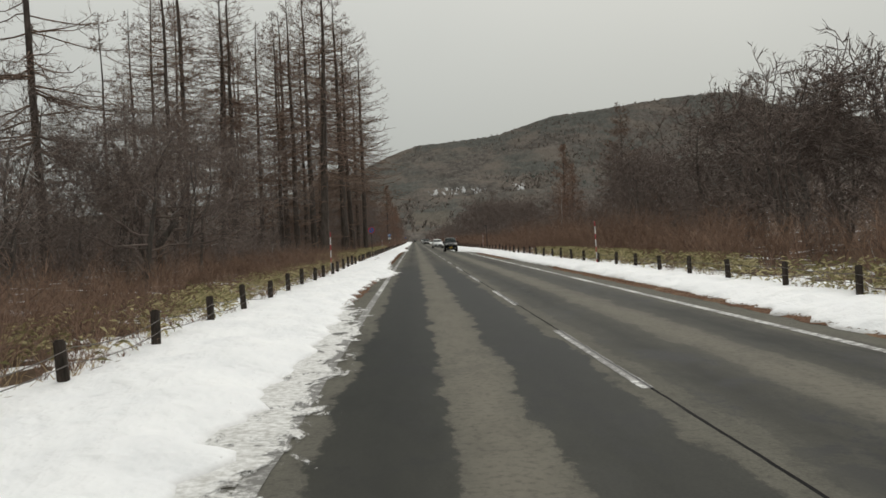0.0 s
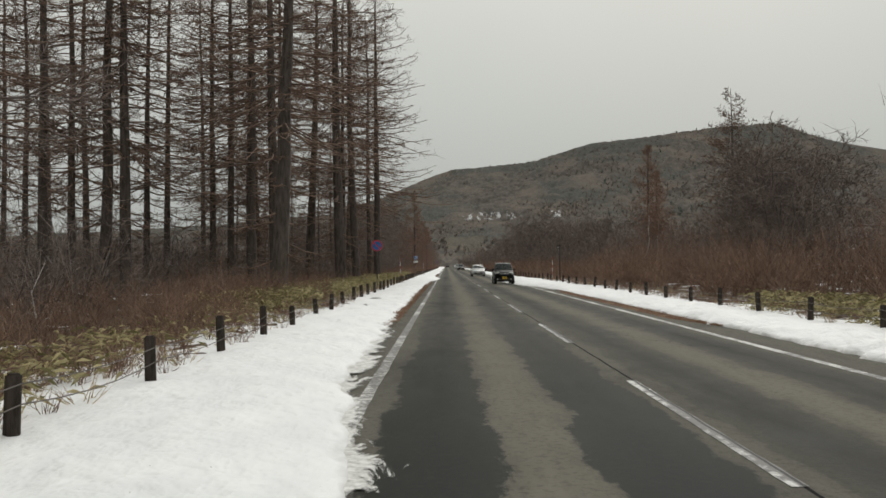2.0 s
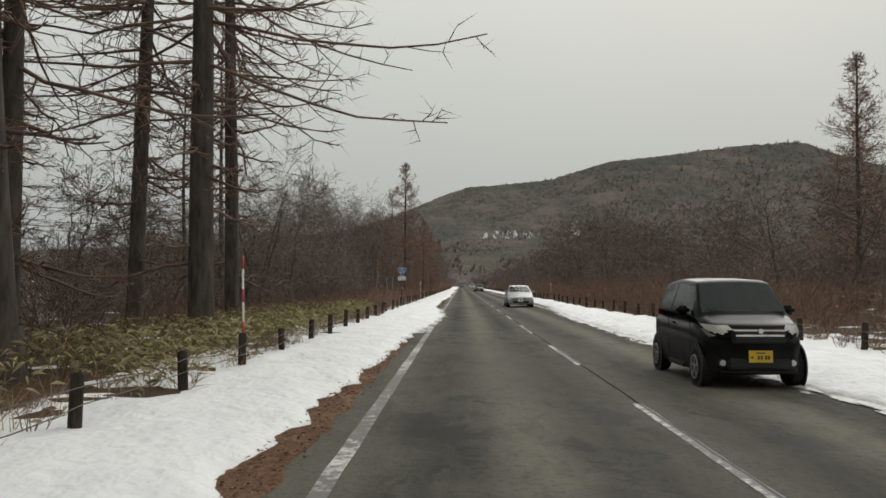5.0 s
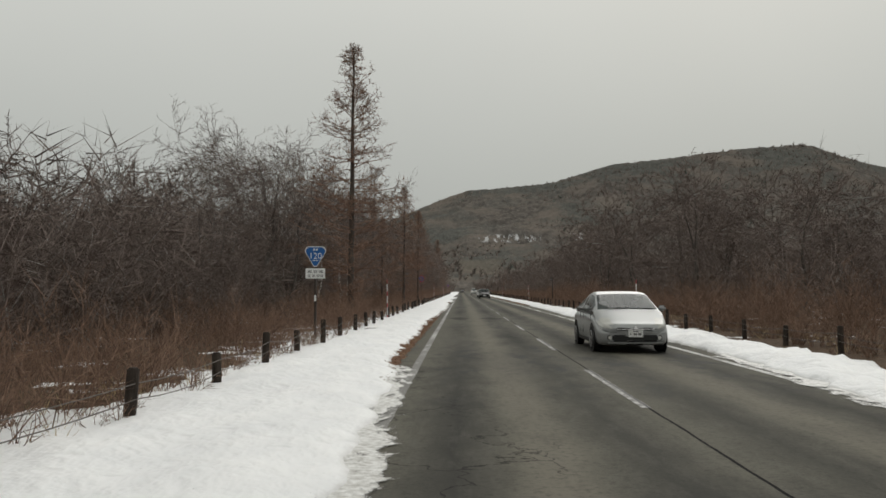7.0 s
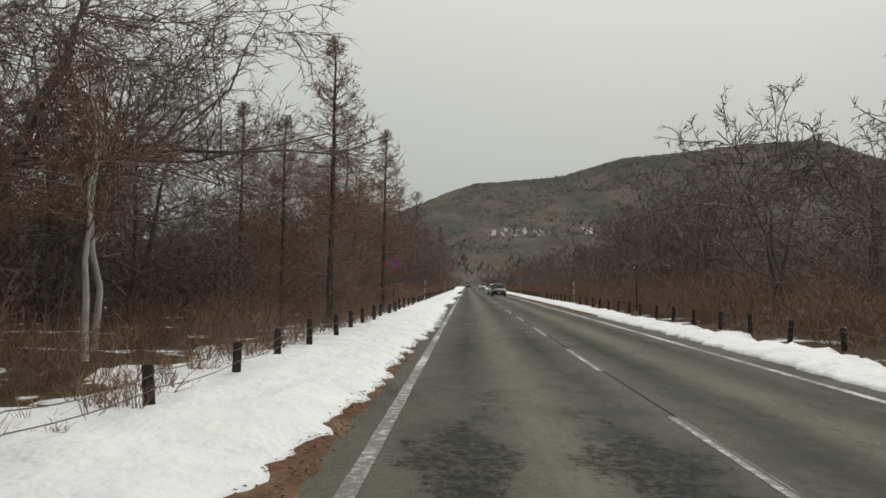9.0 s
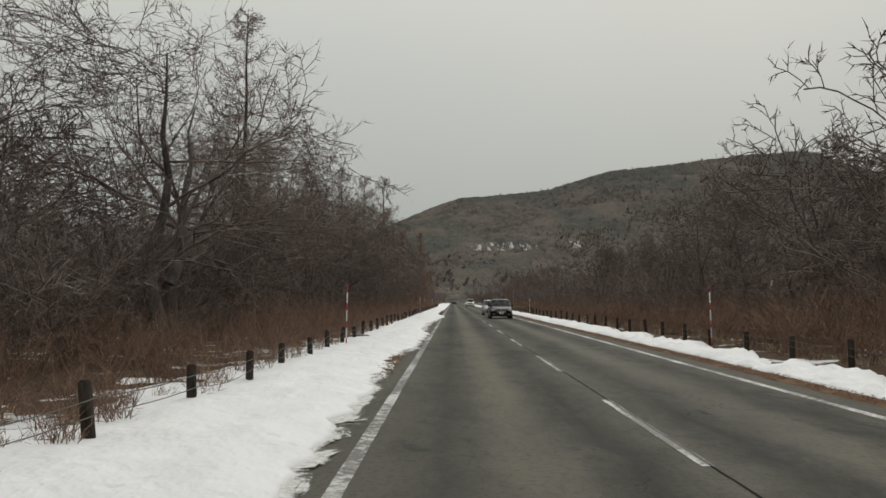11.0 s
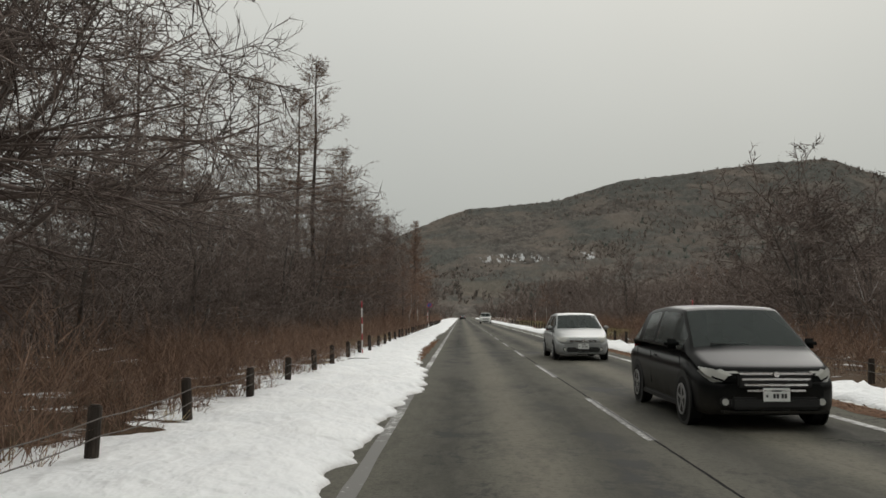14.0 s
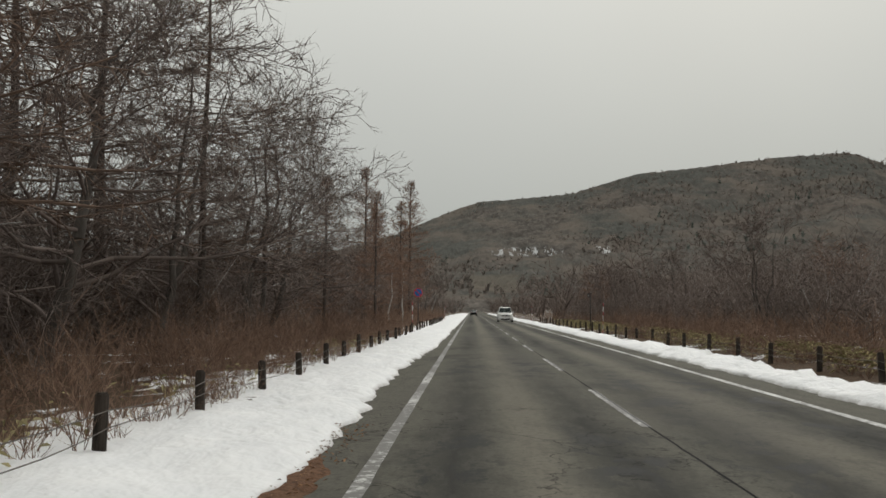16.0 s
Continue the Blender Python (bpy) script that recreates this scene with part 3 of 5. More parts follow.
def verge(name, side, edges, label, lump):
    ys = np.concatenate([np.arange(-12, 325, 0.25), np.arange(325, 620, 2.0)])
    cols = np.array([0, 0.04, 0.12, 0.25, 0.45, 0.7, 1.0, 1.3, 1.6, 1.9, 2.2, 2.5, 2.9, 3.4, 4.0, 4.8])
    e = side * np.interp(ys, *edges)
    jag = fbm(ys, 0 * ys, 1.1, 5.0 + side, 6) * 0.20 + fbm(ys, 0 * ys, 0.16, 9.0 + side, 3) * 0.08
    e = e + jag
    span = (8.0 - e) / 4.8
    X = e[:, None] + cols[None] * span[:, None]
    X[:, :4] += 0.05 * fbm(ys[:, None], cols[None, :4] * 4, 2.2, 2.0, 3)
    Y = np.broadcast_to(ys[:, None], X.shape)
    rise = np.interp(cols, [0, 0.04, 0.12, 0.25, 0.45, 1.0, 2.2, 3.4, 4.8], [-0.02, 0.03, 0.06, 0.09, 0.12, 0.17, 0.19, 0.16, 0.02])
    berm = np.interp(cols, [0, 0.12, 0.45, 0.9, 1.5, 2.2, 4.8], [0, 0.3, 0.8, 1.0, 0.5, 0.1, 0])
    Z = rise[None] + (0.06 * fbm(X, Y, 0.8, 1.0 + side, 4) + 0.038 * fbm(X, Y, 2.6, 6.0 + side, 3)) * np.minimum(1, cols * 3 + 0.15)[None]
    Z = Z + lump * berm[None] * np.clip(0.45 + 1.1 * fbm(X, Y, 3.4, 4.0, 5), 0, 1.5)
    if side < 0:
        path = 4.75 + 0.25 * fbm(Y, 0 * Y, 0.05, 14.0, 3)
        Z = Z - 0.045 * np.exp(-((X - path) / 0.13) ** 2) * np.clip((Y - 115) / 10, 0, 1) + 0.02 * np.exp(-((X - path - 0.25) / 0.12) ** 2) * np.clip((Y - 115) / 10, 0, 1)
    far = np.clip((X - 6.3) / 1.0, 0, 1)
    if side < 0:
        far = far * np.where((Y > 56) & (Y < 132), 0.3, 1.0)
    Z = Z + far * 0.18 * (fbm(X, Y, 0.9, 8.0, 4) - 0.15)
    if side > 0:
        bare = np.clip((X - 4.95 + 0.7 * fbm(X, Y, 0.6, 12.0, 4)) / 0.5, 0, 1) * np.clip((Y - 118) / 12, 0, 1)
        Z = Z - 0.34 * bare
    V = np.stack([side * X, Y, Z], 2).reshape(-1, 3)
    q = grid_quads(*X.shape)
    if side < 0:
        q = q[:, ::-1]
    ob = new(name, raw_mesh(name, V, None, q, (SNOW,)))
    tagged(ob, label, "snow", kind="stuff")
    return ob


verge("snow_verge", -1, LEFT_EDGE, "trodden white snow bank along the road's edge", 0.0)
verge("snow_verge", 1, RIGHT_EDGE, "lumpy ploughed white snow ridge along the road", 0.10)


def litter_strip(y0, y1, x0, side):
    ys = np.arange(y0, y1, 0.1)
    inner = x0 + 0.10 * fbm(ys, 0 * ys, 1.3, 6.0, 5)
    fade = np.clip(np.minimum(ys - y0, y1 - ys) / 3.0, 0.0, 1)
    outer = x0 + (0.75 if side < 0 else 0.5) * side
    inner = outer + (inner - outer) * fade
    cols = np.linspace(0, 1, 6)
    X = inner[:, None] + (outer - inner)[:, None] * cols[None]
    Y = np.broadcast_to(ys[:, None], X.shape)
    Z = np.interp(cols, [0, 0.2, 0.6, 1], [-0.004, 0.022, 0.035, 0.0])[None] + 0.012 * fbm(X, Y, 6.0, 2.0, 3)
    q = grid_quads(*X.shape)
    if side < 0:
        q = q[:, ::-1]
    ob = new("needle_litter", raw_mesh("needle_litter", np.stack([X, Y, Z], 2).reshape(-1, 3), None, q, (LITTER,)))
    tagged(ob, "rusty brown drift of larch needles and dead leaves", "leaf litter", kind="stuff")


SLUSH_MAT = Mat("dirty_slush", 0.6, 0.3)
_f = SLUSH_MAT.noise(2.6, 6, 0.7, (1, 0.45, 1), True, 0.5)
_g = SLUSH_MAT.noise(14, 4, 0.6)
SLUSH_MAT.bump(_g, 0.4, 0.02)
SLUSH_MAT.done(SLUSH_MAT.mix(SLUSH_MAT.rng(_g, 0.3, 0.65), (0.42, 0.41, 0.385), (0.78, 0.78, 0.77)))
_att = SLUSH_MAT.node("ShaderNodeAttribute")
_att.attribute_name = "cover"
_mixs = SLUSH_MAT.node("ShaderNodeMixShader")
_tr = SLUSH_MAT.node("ShaderNodeBsdfTransparent")
_cov = SLUSH_MAT.rng(SLUSH_MAT.math("ADD", _f, _att.outputs["Fac"]), 0.98, 1.06)
SLUSH_MAT.link(_cov, _mixs.inputs[0])
SLUSH_MAT.link(_tr.outputs[0], _mixs.inputs[1])
SLUSH_MAT.link(SLUSH_MAT.b.outputs[0], _mixs.inputs[2])
SLUSH_MAT.link(_mixs.outputs[0], SLUSH_MAT.t.nodes["Material Output"].inputs["Surface"])


def slush(y0, y1, width, side, edges):
    """Thin trampled snow and ice that thins out towards the lane."""
    ys = np.arange(y0, y1, 0.3)
    e = np.interp(ys, *edges)
    cols = np.linspace(0, 1, 7)
    fade = np.clip(np.minimum(ys - y0, y1 - ys) / 2.5, 0, 1)
    X = e[:, None] + side * (0.25 - cols[None] * (0.25 + width))
    Y = np.broadcast_to(ys[:, None], X.shape)
    Z = np.broadcast_to(np.linspace(0.03, 0.008, 7)[None], X.shape)
    q = grid_quads(*X.shape)
    if side > 0:
        q = q[:, ::-1]
    me = raw_mesh("slush", np.stack([X, Y, Z], 2).reshape(-1, 3), None, q, (SLUSH_MAT.m,))
    at = me.attributes.new("cover", "FLOAT", "POINT")
    at.data.foreach_set("value", ((0.72 - 0.42 * cols[None] ** 1.3) * fade[:, None]).astype(np.float32).ravel())
    tagged(new("slush", me), "thin dirty slush at the edge of the lane", "slush", kind="stuff")


for a, b, w in ((-10, 27, 0.85), (40, 60, 0.4), (112, 142, 0.5), (186, 212, 0.4), (196, 234, 0.35), (235, 262, 0.7)):
    slush(a, b, w, -1, LEFT_EDGE)
for a, b, w in ((85, 145, 0.5), (256, 300, 0.3)):
    slush(a, b, w, 1, RIGHT_EDGE)
for a, b in ((26, 40), (58, 113), (136, 186), (212, 222), (278, 304)):
    litter_strip(a, b, -3.56, -1)
for a, b, x in ((-10, 45, 3.68), (58, 85, 3.48), (202, 300, 3.66)):
    litter_strip(a, b, x, 1)


# ---------------------------------------------------------------- far hill
RIDGE_U = [-1500, -700, -300, -160, -63, 13, 130, 215, 285, 363, 461, 547, 649, 780, 830, 884, 960, 1100, 1400, 2000]
RIDGE_H = [70, 100, 130, 172, 213, 239, 250, 258, 279, 302, 312, 324, 337, 348, 350, 330, 305, 280, 250, 200]


def hill_height(x, y):
    s = np.clip((y - 780) / 1370, 0, 1.15)
    u = x * 2150 / np.maximum(y, 1)
    h = np.interp(u, RIDGE_U, RIDGE_H)
    return h * (y / 2150) * np.clip(s * (0.62 + 0.38 * s), 0, 1) - np.clip(s - 1, 0, 1) * 900 - 8 * (1 - np.clip(s * 6, 0, 1))


hx = np.concatenate([np.linspace(-1500, -420, 30), np.linspace(-400, 900, 210), np.linspace(930, 2000, 30)])
hy = np.concatenate([np.linspace(720, 2140, 215), np.linspace(2150, 2330, 8)])
HX, HY = np.meshgrid(hx, hy)
HZ = hill_height(HX, HY)
HZ += 20 * np.clip((HY - 780) / 500, 0, 1) * np.clip((2150 - HY) / 300, 0.12, 1) * fbm(HX, HY, 0.0045, 2.0, 5)
HZ += np.clip((HY - 790) / 60, 0, 1) * np.clip((2165 - HY) / 60, 0.35, 1) * 13 * (0.3 - np.abs(fbm(HX, HY, 0.045, 7.0, 3)))
hill = new("backdrop_hill", raw_mesh("backdrop_hill", np.stack([HX, HY, HZ], 2).reshape(-1, 3), None, grid_quads(*HX.shape), (HILL,)))
tagged(hill, "long grey-brown wooded hill under low cloud", "hill", kind="structure")

# ---------------------------------------------------------------- trees
def drop_protos(protos):
    for p in protos:
        for o in (*p.children, p):
            bpy.data.objects.remove(o)


def place_all(protos, spots, label, category, group, tall=None):
    """Puts copies of the prototypes at (x, y, scale, turn); tall: the scale is the height in metres, the prototypes are that high."""
    for i, (x, y, s, a) in enumerate(spots):
        ob = protos[i % len(protos)]
        m = pose(x, y, float(level(x)), 0, 0, a) @ Matrix.Scale(s / tall if tall else s, 4)
        c = copy_thing(ob, m)
        c.matrix_basis = m
        tagged(c, label, category, group)
    drop_protos(protos)


def scatter(rng, n, xa, xb, y0, y1, sa, sb, gap=2.0):
    """Spots kept apart from each other."""
    out = []
    for _ in range(n * 12):
        if len(out) == n:
            break
        x, y = rng.uniform(min(xa, xb), max(xa, xb)), rng.uniform(y0, y1)
        if all((x - p[0]) ** 2 + (y - p[1]) ** 2 > gap * gap for p in out):
            out.append((x, y, rng.uniform(sa, sb), rng.uniform(0, 360)))
    return out


rt = np.random.RandomState(21)
# the larch stand: the front trees by girth, then the trees behind them
STAND = {0.36: ((-9.3, 74.0), (-9.05, 93.0), (-12.8, 103.0)),
         0.28: ((-10.8, 81.0), (-12.8, 84.2), (-16.7, 76.6), (-18.0, 77.3), (-7.9, 107.2), (-8.9, 101.0), (-15.1, 93.8)),
         0.21: ((-14.6, 86.8), (-20.0, 88.4), (-22.5, 84.1), (-10.65, 110.4), (-10.3, 103.7), (-15.9, 100.0), (-13.3, 95.0), (-9.2, 114.5), (-17.9, 95.0), (-18.9, 66.9), (-24.0, 79.0), (-19.5, 47.0))}
for k, (girth, spots) in enumerate(STAND.items()):
    some = [larch(10 * k + j, 26 - k, (0.25, 0.2, 0.16)[k] + 0.05 * j, (6.8, 7.2, 5.6)[k], n=118 - 10 * k, subs=8, fines=4, rad=girth, thin=0.0095, sublen=1.35, low=-20, lean=0.7) for j in (1, 2)]
    place_all(some, [(x, y, rt.uniform(0.94, 1.06), rt.uniform(0, 360)) for x, y in spots],
              "tall leafless larch with dark trunk and thin drooping twigs", "tree", "larches of the roadside stand")
rear = [larch(4, 25, 0.22, 4.8, n=70, subs=7, fines=4, rad=0.2, thin=0.015, sublen=1.4, low=-18), larch(5, 27, 0.28, 4.6, n=66, subs=7, fines=4, rad=0.21, thin=0.015, sublen=1.4, low=-18)]
spots = [q for q in scatter(rt, 12, -46, -18, 66, 124, 0.9, 1.1, 4.5) if -q[0] - 1.6 < 0.42 * (q[1] - 15)] + scatter(rt, 7, -30, -15, 108, 140, 0.55, 0.7, 3)
place_all(rear, spots, "tall leafless larch deep in the stand", "tree", "larches of the roadside stand")

place_all([larch(11, 11.0, 0.15, 3.1, None, RED_TWIG, 130, 9, 7, 0.12, 0.8, 0.0065, 12, 52, 0.2, 24, 0.022)],
          [(-6.8, 157.5, 1.05, 40), (-6.5, 184.8, 0.82, 100), (-8.2, 186, 0.62, 10), (-6.1, 196.8, 0.76, 50), (-11.5, 193, 0.8, 70), (-10.2, 400, 1.65, 10), (-13.4, 380, 1.5, 60), (-16, 410, 1.5, 60),
           (22.2, 141, 1.45, 10), (24.5, 146, 1.2, 0), (-9, 352, 0.9, 0), (-8.5, 366, 1.0, 40), (-9.6, 335, 0.75, 90)],
          "slim leafless larch with ruddy fine twigs", "tree", "ruddy young larches")
place_all([larch(12, 21, 0.2, 6.6, None, LARCH_TWIG, 84, 12, 7, 0.2, 1.5, 0.011, -8, 40, 0.4, 30, 0.06)],
          [(-15.3, 249, 0.95, 20), (-18.6, 322.6, 1.03, 250), (-15.7, 323.3, 0.98, 20), (-20.6, 301.4, 0.9, 10), (-22.6, 313.9, 0.95, 80), 
           (-11.5, 306, 0.85, 50), (-12.4, 324.4, 0.75, 50), (-19, 262, 0.8, 0), (-24, 290, 0.9, 10)],
          "leafless larch with spreading level branches", "tree", "larches among the oaks")

place_all([larch(6, 21, 0.12, 6.2, None, LARCH_TWIG, 96, 11, 7, 0.2, 1.4, 0.02, -6, 30, 0.3, 20, 0.06)], [(29.3, 132, 0.98, 33)],
          "lone leafless larch with dense level branches", "tree", "larches among the oaks")

# broadleaf trees that lean out towards the road
big = [oak(31, 10, 1.1, 2, limbs=12, b1=8, b2=6, fines=5, rad=0.15, thin=0.008, low=0.14, aim=0, steep=70), oak(36, 10, 1.1, 3, limbs=8, b1=8, b2=6, fines=5, rad=0.15, low=0.14, thin=0.008, aim=0, steep=70),
       oak(38, 10, 1.2, 1, limbs=24, b1=8, b2=6, fines=5, rad=0.18, lean=0.22, low=0.14, thin=0.008, aim=0, steep=72)]
EDGE = [(-13.5, 30, 7), (-10.8, 39.5, 7), (-11, 34, 6.5), (-15, 44, 8), (-10.2, 121, 6.5), (-10.5, 128, 6.5), (-12.1, 147, 4.5), (-12.1, 155, 5.6), (-10.6, 163, 7.5),
        (-13.0, 186, 9), (-13.6, 182, 9.5), (-12.3, 198, 8.5), (-12.2, 208, 5), (-11.2, 229, 6),
        (-12.0, 235, 7.2), (-11.8, 250, 9.5), (-11, 258, 9), (-13.5, 271, 8.5), (-13, 277, 7), (-11.5, 283, 6.8), (-12.0, 290, 7), (-11.6, 297, 8),
        (-11.4, 304, 9), (-11.4, 311, 10.5), (-11.8, 319, 11), (-11.2, 327, 11), (-11.8, 333, 10)]
place_all([oak(39, 10, 1.5, 2, limbs=13, b1=9, b2=7, fines=5, rad=0.33, lean=0.14, low=0.32, thin=0.008, aim=0, steep=72)],
          [(-11.2, 267.5, 10.2, 10), (-13.6, 264.5, 10.8, -12), (-10.9, 261.5, 9.8, 24), (-13.5, 177, 11.6, -15), (-13.0, 170.5, 9.5, 25), (-10.9, 222, 10.5, 20), (-15.2, 49.6, 9.5, -30), (-12.6, 241, 10.4, 0)],
          "wide-crowned bare oak with a stout forked trunk", "tree", "oaks at the wood's edge", 10)
place_all(big, [(x, y, h, rt.normal(0, 35)) for x, y, h in EDGE], "spreading bare oak with many crooked branches at the wood's edge", "tree", "oaks at the wood's edge", 10)

# the wood behind, and across the road
low = [oak(51, 10, 1.15, 2, limbs=9, b1=5, b2=5, fines=5, rad=0.15, thin=0.018, steep=68), oak(52, 10, 1.15, 3, limbs=6, b1=5, b2=5, fines=5, rad=0.15, thin=0.018, low=0.1, steep=68),
       oak(53, 10, 1.15, 1, limbs=18, b1=5, b2=5, fines=5, rad=0.16, thin=0.018, low=0.15, steep=70), oak(54, 10, 1.25, 2, limbs=9, b1=5, b2=5, fines=5, rad=0.15, thin=0.018, low=0.1, steep=68)]
ACROSS = [(16.5, 49, 9.5), (15, 166, 7.8), (14.5, 183, 10), (15.5, 190, 11), (15, 226, 11), (16, 250, 9), (15, 206, 11.5), (15.5, 238, 10.5), (16, 268, 8), (17, 285, 8),
          (26, 112, 12.5), (27.5, 120, 12.5), (31, 126, 13), (34, 134, 13)]
spots = scatter(rt, 9, -16, -30, 22, 58, 6, 8) + scatter(rt, 6, -15, -22, 128, 166, 6.5, 8) + scatter(rt, 3, -16, -22, 168, 182, 8, 9) + scatter(rt, 7, -15, -22, 186, 232, 7, 8.5)
spots += scatter(rt, 5, -15, -22, 236, 262, 7, 8.5) + scatter(rt, 10, -15, -22, 274, 345, 7.5, 9.5) + scatter(rt, 6, -10, -22, 345, 440, 8, 12)
spots += scatter(rt, 12, 16, 26, 44, 64, 9, 11, 1.8) + scatter(rt, 5, 24, 34, 105, 122, 10, 12) + scatter(rt, 6, 15, 22, 125, 176, 6, 7.5) + scatter(rt, 10, 14.5, 22, 180, 250, 9, 11) + scatter(rt, 18, 14, 24, 250, 430, 7.5, 9.5)
spots += [(x, y, h, rt.uniform(0, 360)) for x, y, h in ACROSS]
place_all(low, spots, "dark bare broadleaf tree with tangled branches", "tree", "bare trees of the wood", 10)

# birches
place_all([oak(61, 9, 0.6, 1, BIRCH_BARK, RED_TWIG, "birch_tree", 12, 4, 4, 4, 0.085, 0.06, 0.010, 0.4, steep=38)],
          [(31.8, 375.8, 1.0, 0), (33.5, 378, 0.95, 80), (36, 377, 0.9, 200), (30, 370, 0.6, 20), (-7.6, 358.7, 0.7, 10), (-8.4, 357, 0.75, 100), (20.0, 132, 1.15, 60), (21.6, 134, 1.0, 10), (-15.1, 99.2, 0.7, 10), (-18.5, 97, 0.8, 90), (-9.1, 174.4, 0.72, 45), (-9.9, 176.5, 0.8, 5), (-10.6, 173, 0.65, 120), (12, 395, 0.8, 0), (14, 398, 0.8, 50)],
          "slender white-barked birch, leafless", "tree", "birches")


# ---------------------------------------------------------------- brush and thickets
def brush(name, n, xa, xb, y0, y1, h0, h1, mat, label, category, twigs=4, r=0.009, clump=0.25, lean=0.34, seed=5, ground_of=None, spread=40, reach=0.45, stems=7, subs=0, skip=None):
    """Shrubs of several bent stems that fan out from one root, with twigs on them."""
    rng = np.random.RandomState(seed)
    k = max(1, n // stems)
    cx, cy = rng.uniform(min(xa, xb), max(xa, xb), k * 2), rng.uniform(y0, y1, k * 2)
    f = fbm(cx, cy, clump, seed * 1.3, 3)
    if skip:
        f = f - 9 * skip(cx, cy)
    keep = np.argsort(-f + rng.normal(0, 0.35, k * 2))[:k]
    hc = rng.uniform(h0, h1, k) * np.clip(0.9 + 0.4 * f[keep], 0.5, 1.25)
    n = k * stems
    h = np.repeat(hc, stems) * rng.uniform(0.7, 1.08, n)
    x = np.repeat(cx[keep], stems) + rng.normal(0, 0.05, n) * h
    y = np.repeat(cy[keep], stems) + rng.normal(0, 0.05, n) * h
    base = level(x) if ground_of is None else ground_of(x, y)
    p0 = np.stack([x, y, base - 0.05], 1)
    d = unit(np.stack([rng.normal(0, lean, n), rng.normal(0, lean, n), np.ones(n)], 1))
    p1 = p0 + d * (h * 0.5)[:, None]
    d = unit(d + rng.normal(0, 0.2, (n, 3)))
    p2 = p1 + d * (h * 0.5)[:, None]
    thick = rng.uniform(0.7, 1.3, n) * r
    g = Geo()
    if not twigs:
        g.spikes(p0, p2, thick)
    else:
        g.tubes(p0, p1, thick, thick * 0.7, 3)
        g.spikes(p1, p2, thick * 0.7)
        P = np.stack([p0, p1, p2], 1)
        R = np.stack([np.full(n, r), np.full(n, r * 0.7), np.full(n, r * 0.4)], 1)
        Q, q = sprout(P, R, twigs, 0.22, 1.0, spread, lambda u, j: np.repeat(h, twigs) * reach * j * (1.2 - 0.5 * u), 2, 0, 0.1, rng, 0.8)
        g.slivers(Q[:, 0], Q[:, 1], np.maximum(q[:, 0], r * 0.5))
        if subs:
            fine(g, Q, np.maximum(q, r * 0.5), subs, 0.5 * reach * np.repeat(h, twigs * subs), rng, 45, r * 0.42)
    ob = new(name, g.mesh(name, mat))
    return tagged(ob, label, category, kind="stuff")


RUDDY = "dense rust-brown leafless brush along the verge"
brush("roadside_brush", 4600, -6.4, -12, 8, 76, 0.8, 1.55, BRUSH, RUDDY, "brush", 9, 0.0065, 0.25, 0.42, 25, reach=0.42)
brush("roadside_brush", 1700, -7.2, -13, 64, 130, 0.7, 1.4, BRUSH, RUDDY, "brush", 5, 0.010, 0.25, 0.42, 5, reach=0.5)
brush("roadside_brush", 11500, -6.0, -10.5, 120, 345, 0.7, 1.6, BRUSH, RUDDY, "brush", 9, 0.0065, 0.4, 0.42, 26, reach=0.45)
brush("roadside_brush", 1200, -6.2, -10.5, 345, 420, 1.0, 2.0, BRUSH, RUDDY, "brush", 5, 0.013, 0.25, 0.42, 6, reach=0.5)
brush("tall_thicket", 620, -15, -26, 168, 420, 5, 8.5, OAK_TWIG, "tall bare saplings filling the wood", "thicket", 10, 0.020, 0.1, 0.45, 27, None, 62, 0.26, 5, 3)
brush("tall_thicket", 900, 17, 34, 40, 420, 6, 10, OAK_TWIG, "tall bare saplings filling the wood", "thicket", 10, 0.020, 0.1, 0.45, 28, None, 62, 0.26, 5, 3)
brush("roadside_brush", 5600, 6.2, 14, 8, 250, 1.2, 2.4, BRUSH, RUDDY, "brush", 10, 0.011, lean=0.42, seed=7)
brush("roadside_brush", 3200, 7.5, 20, 240, 420, 0.9, 2.0, BRUSH, RUDDY, "brush", 6, 0.014, lean=0.42, seed=8)
brush("roadside_brush", 10000, 5.95, 9.5, 112, 345, 0.6, 1.35, BRUSH, RUDDY, "brush", 8, 0.008, 0.4, 0.42, 58, reach=0.45)
DARK = "grey-brown thicket of bare saplings under the trees"
brush("thicket", 900, -10, -34, 10, 60, 1.6, 4.0, OAK_TWIG, DARK, "thicket", 8, 0.016, 0.12, 0.5, 11, None, 60, 0.28, 6, 2)
brush("thicket", 500, -10.5, -18, 60, 128, 1.5, 3.6, OAK_TWIG, DARK, "thicket", 8, 0.018, 0.12, 0.5, 21, None, 60, 0.28, 6, 2)
brush("thicket", 1100, -10, -17, 136, 170, 2.8, 5, OAK_TWIG, DARK, "thicket", 9, 0.016, 0.12, 0.55, 23, None, 62, 0.3, 6, 4)
brush("thicket", 2300, -9.8, -18, 166, 345, 2.5, 5.4, OAK_TWIG, DARK, "thicket", 9, 0.016, 0.12, 0.55, 22, None, 62, 0.3, 6, 4)
brush("thicket", 1700, 13, 30, 30, 430, 2.5, 6.5, OAK_TWIG, DARK, "thicket", 8, 0.018, 0.12, 0.5, 12, None, 60, 0.28, 6, 5)
brush("thicket", 1500, -13.5, -26, 136, 170, 3.5, 6, OAK_TWIG, DARK, "thicket", 14, 0.04, 0.1, 0.55, 50, None, 62, 0.3, 6)
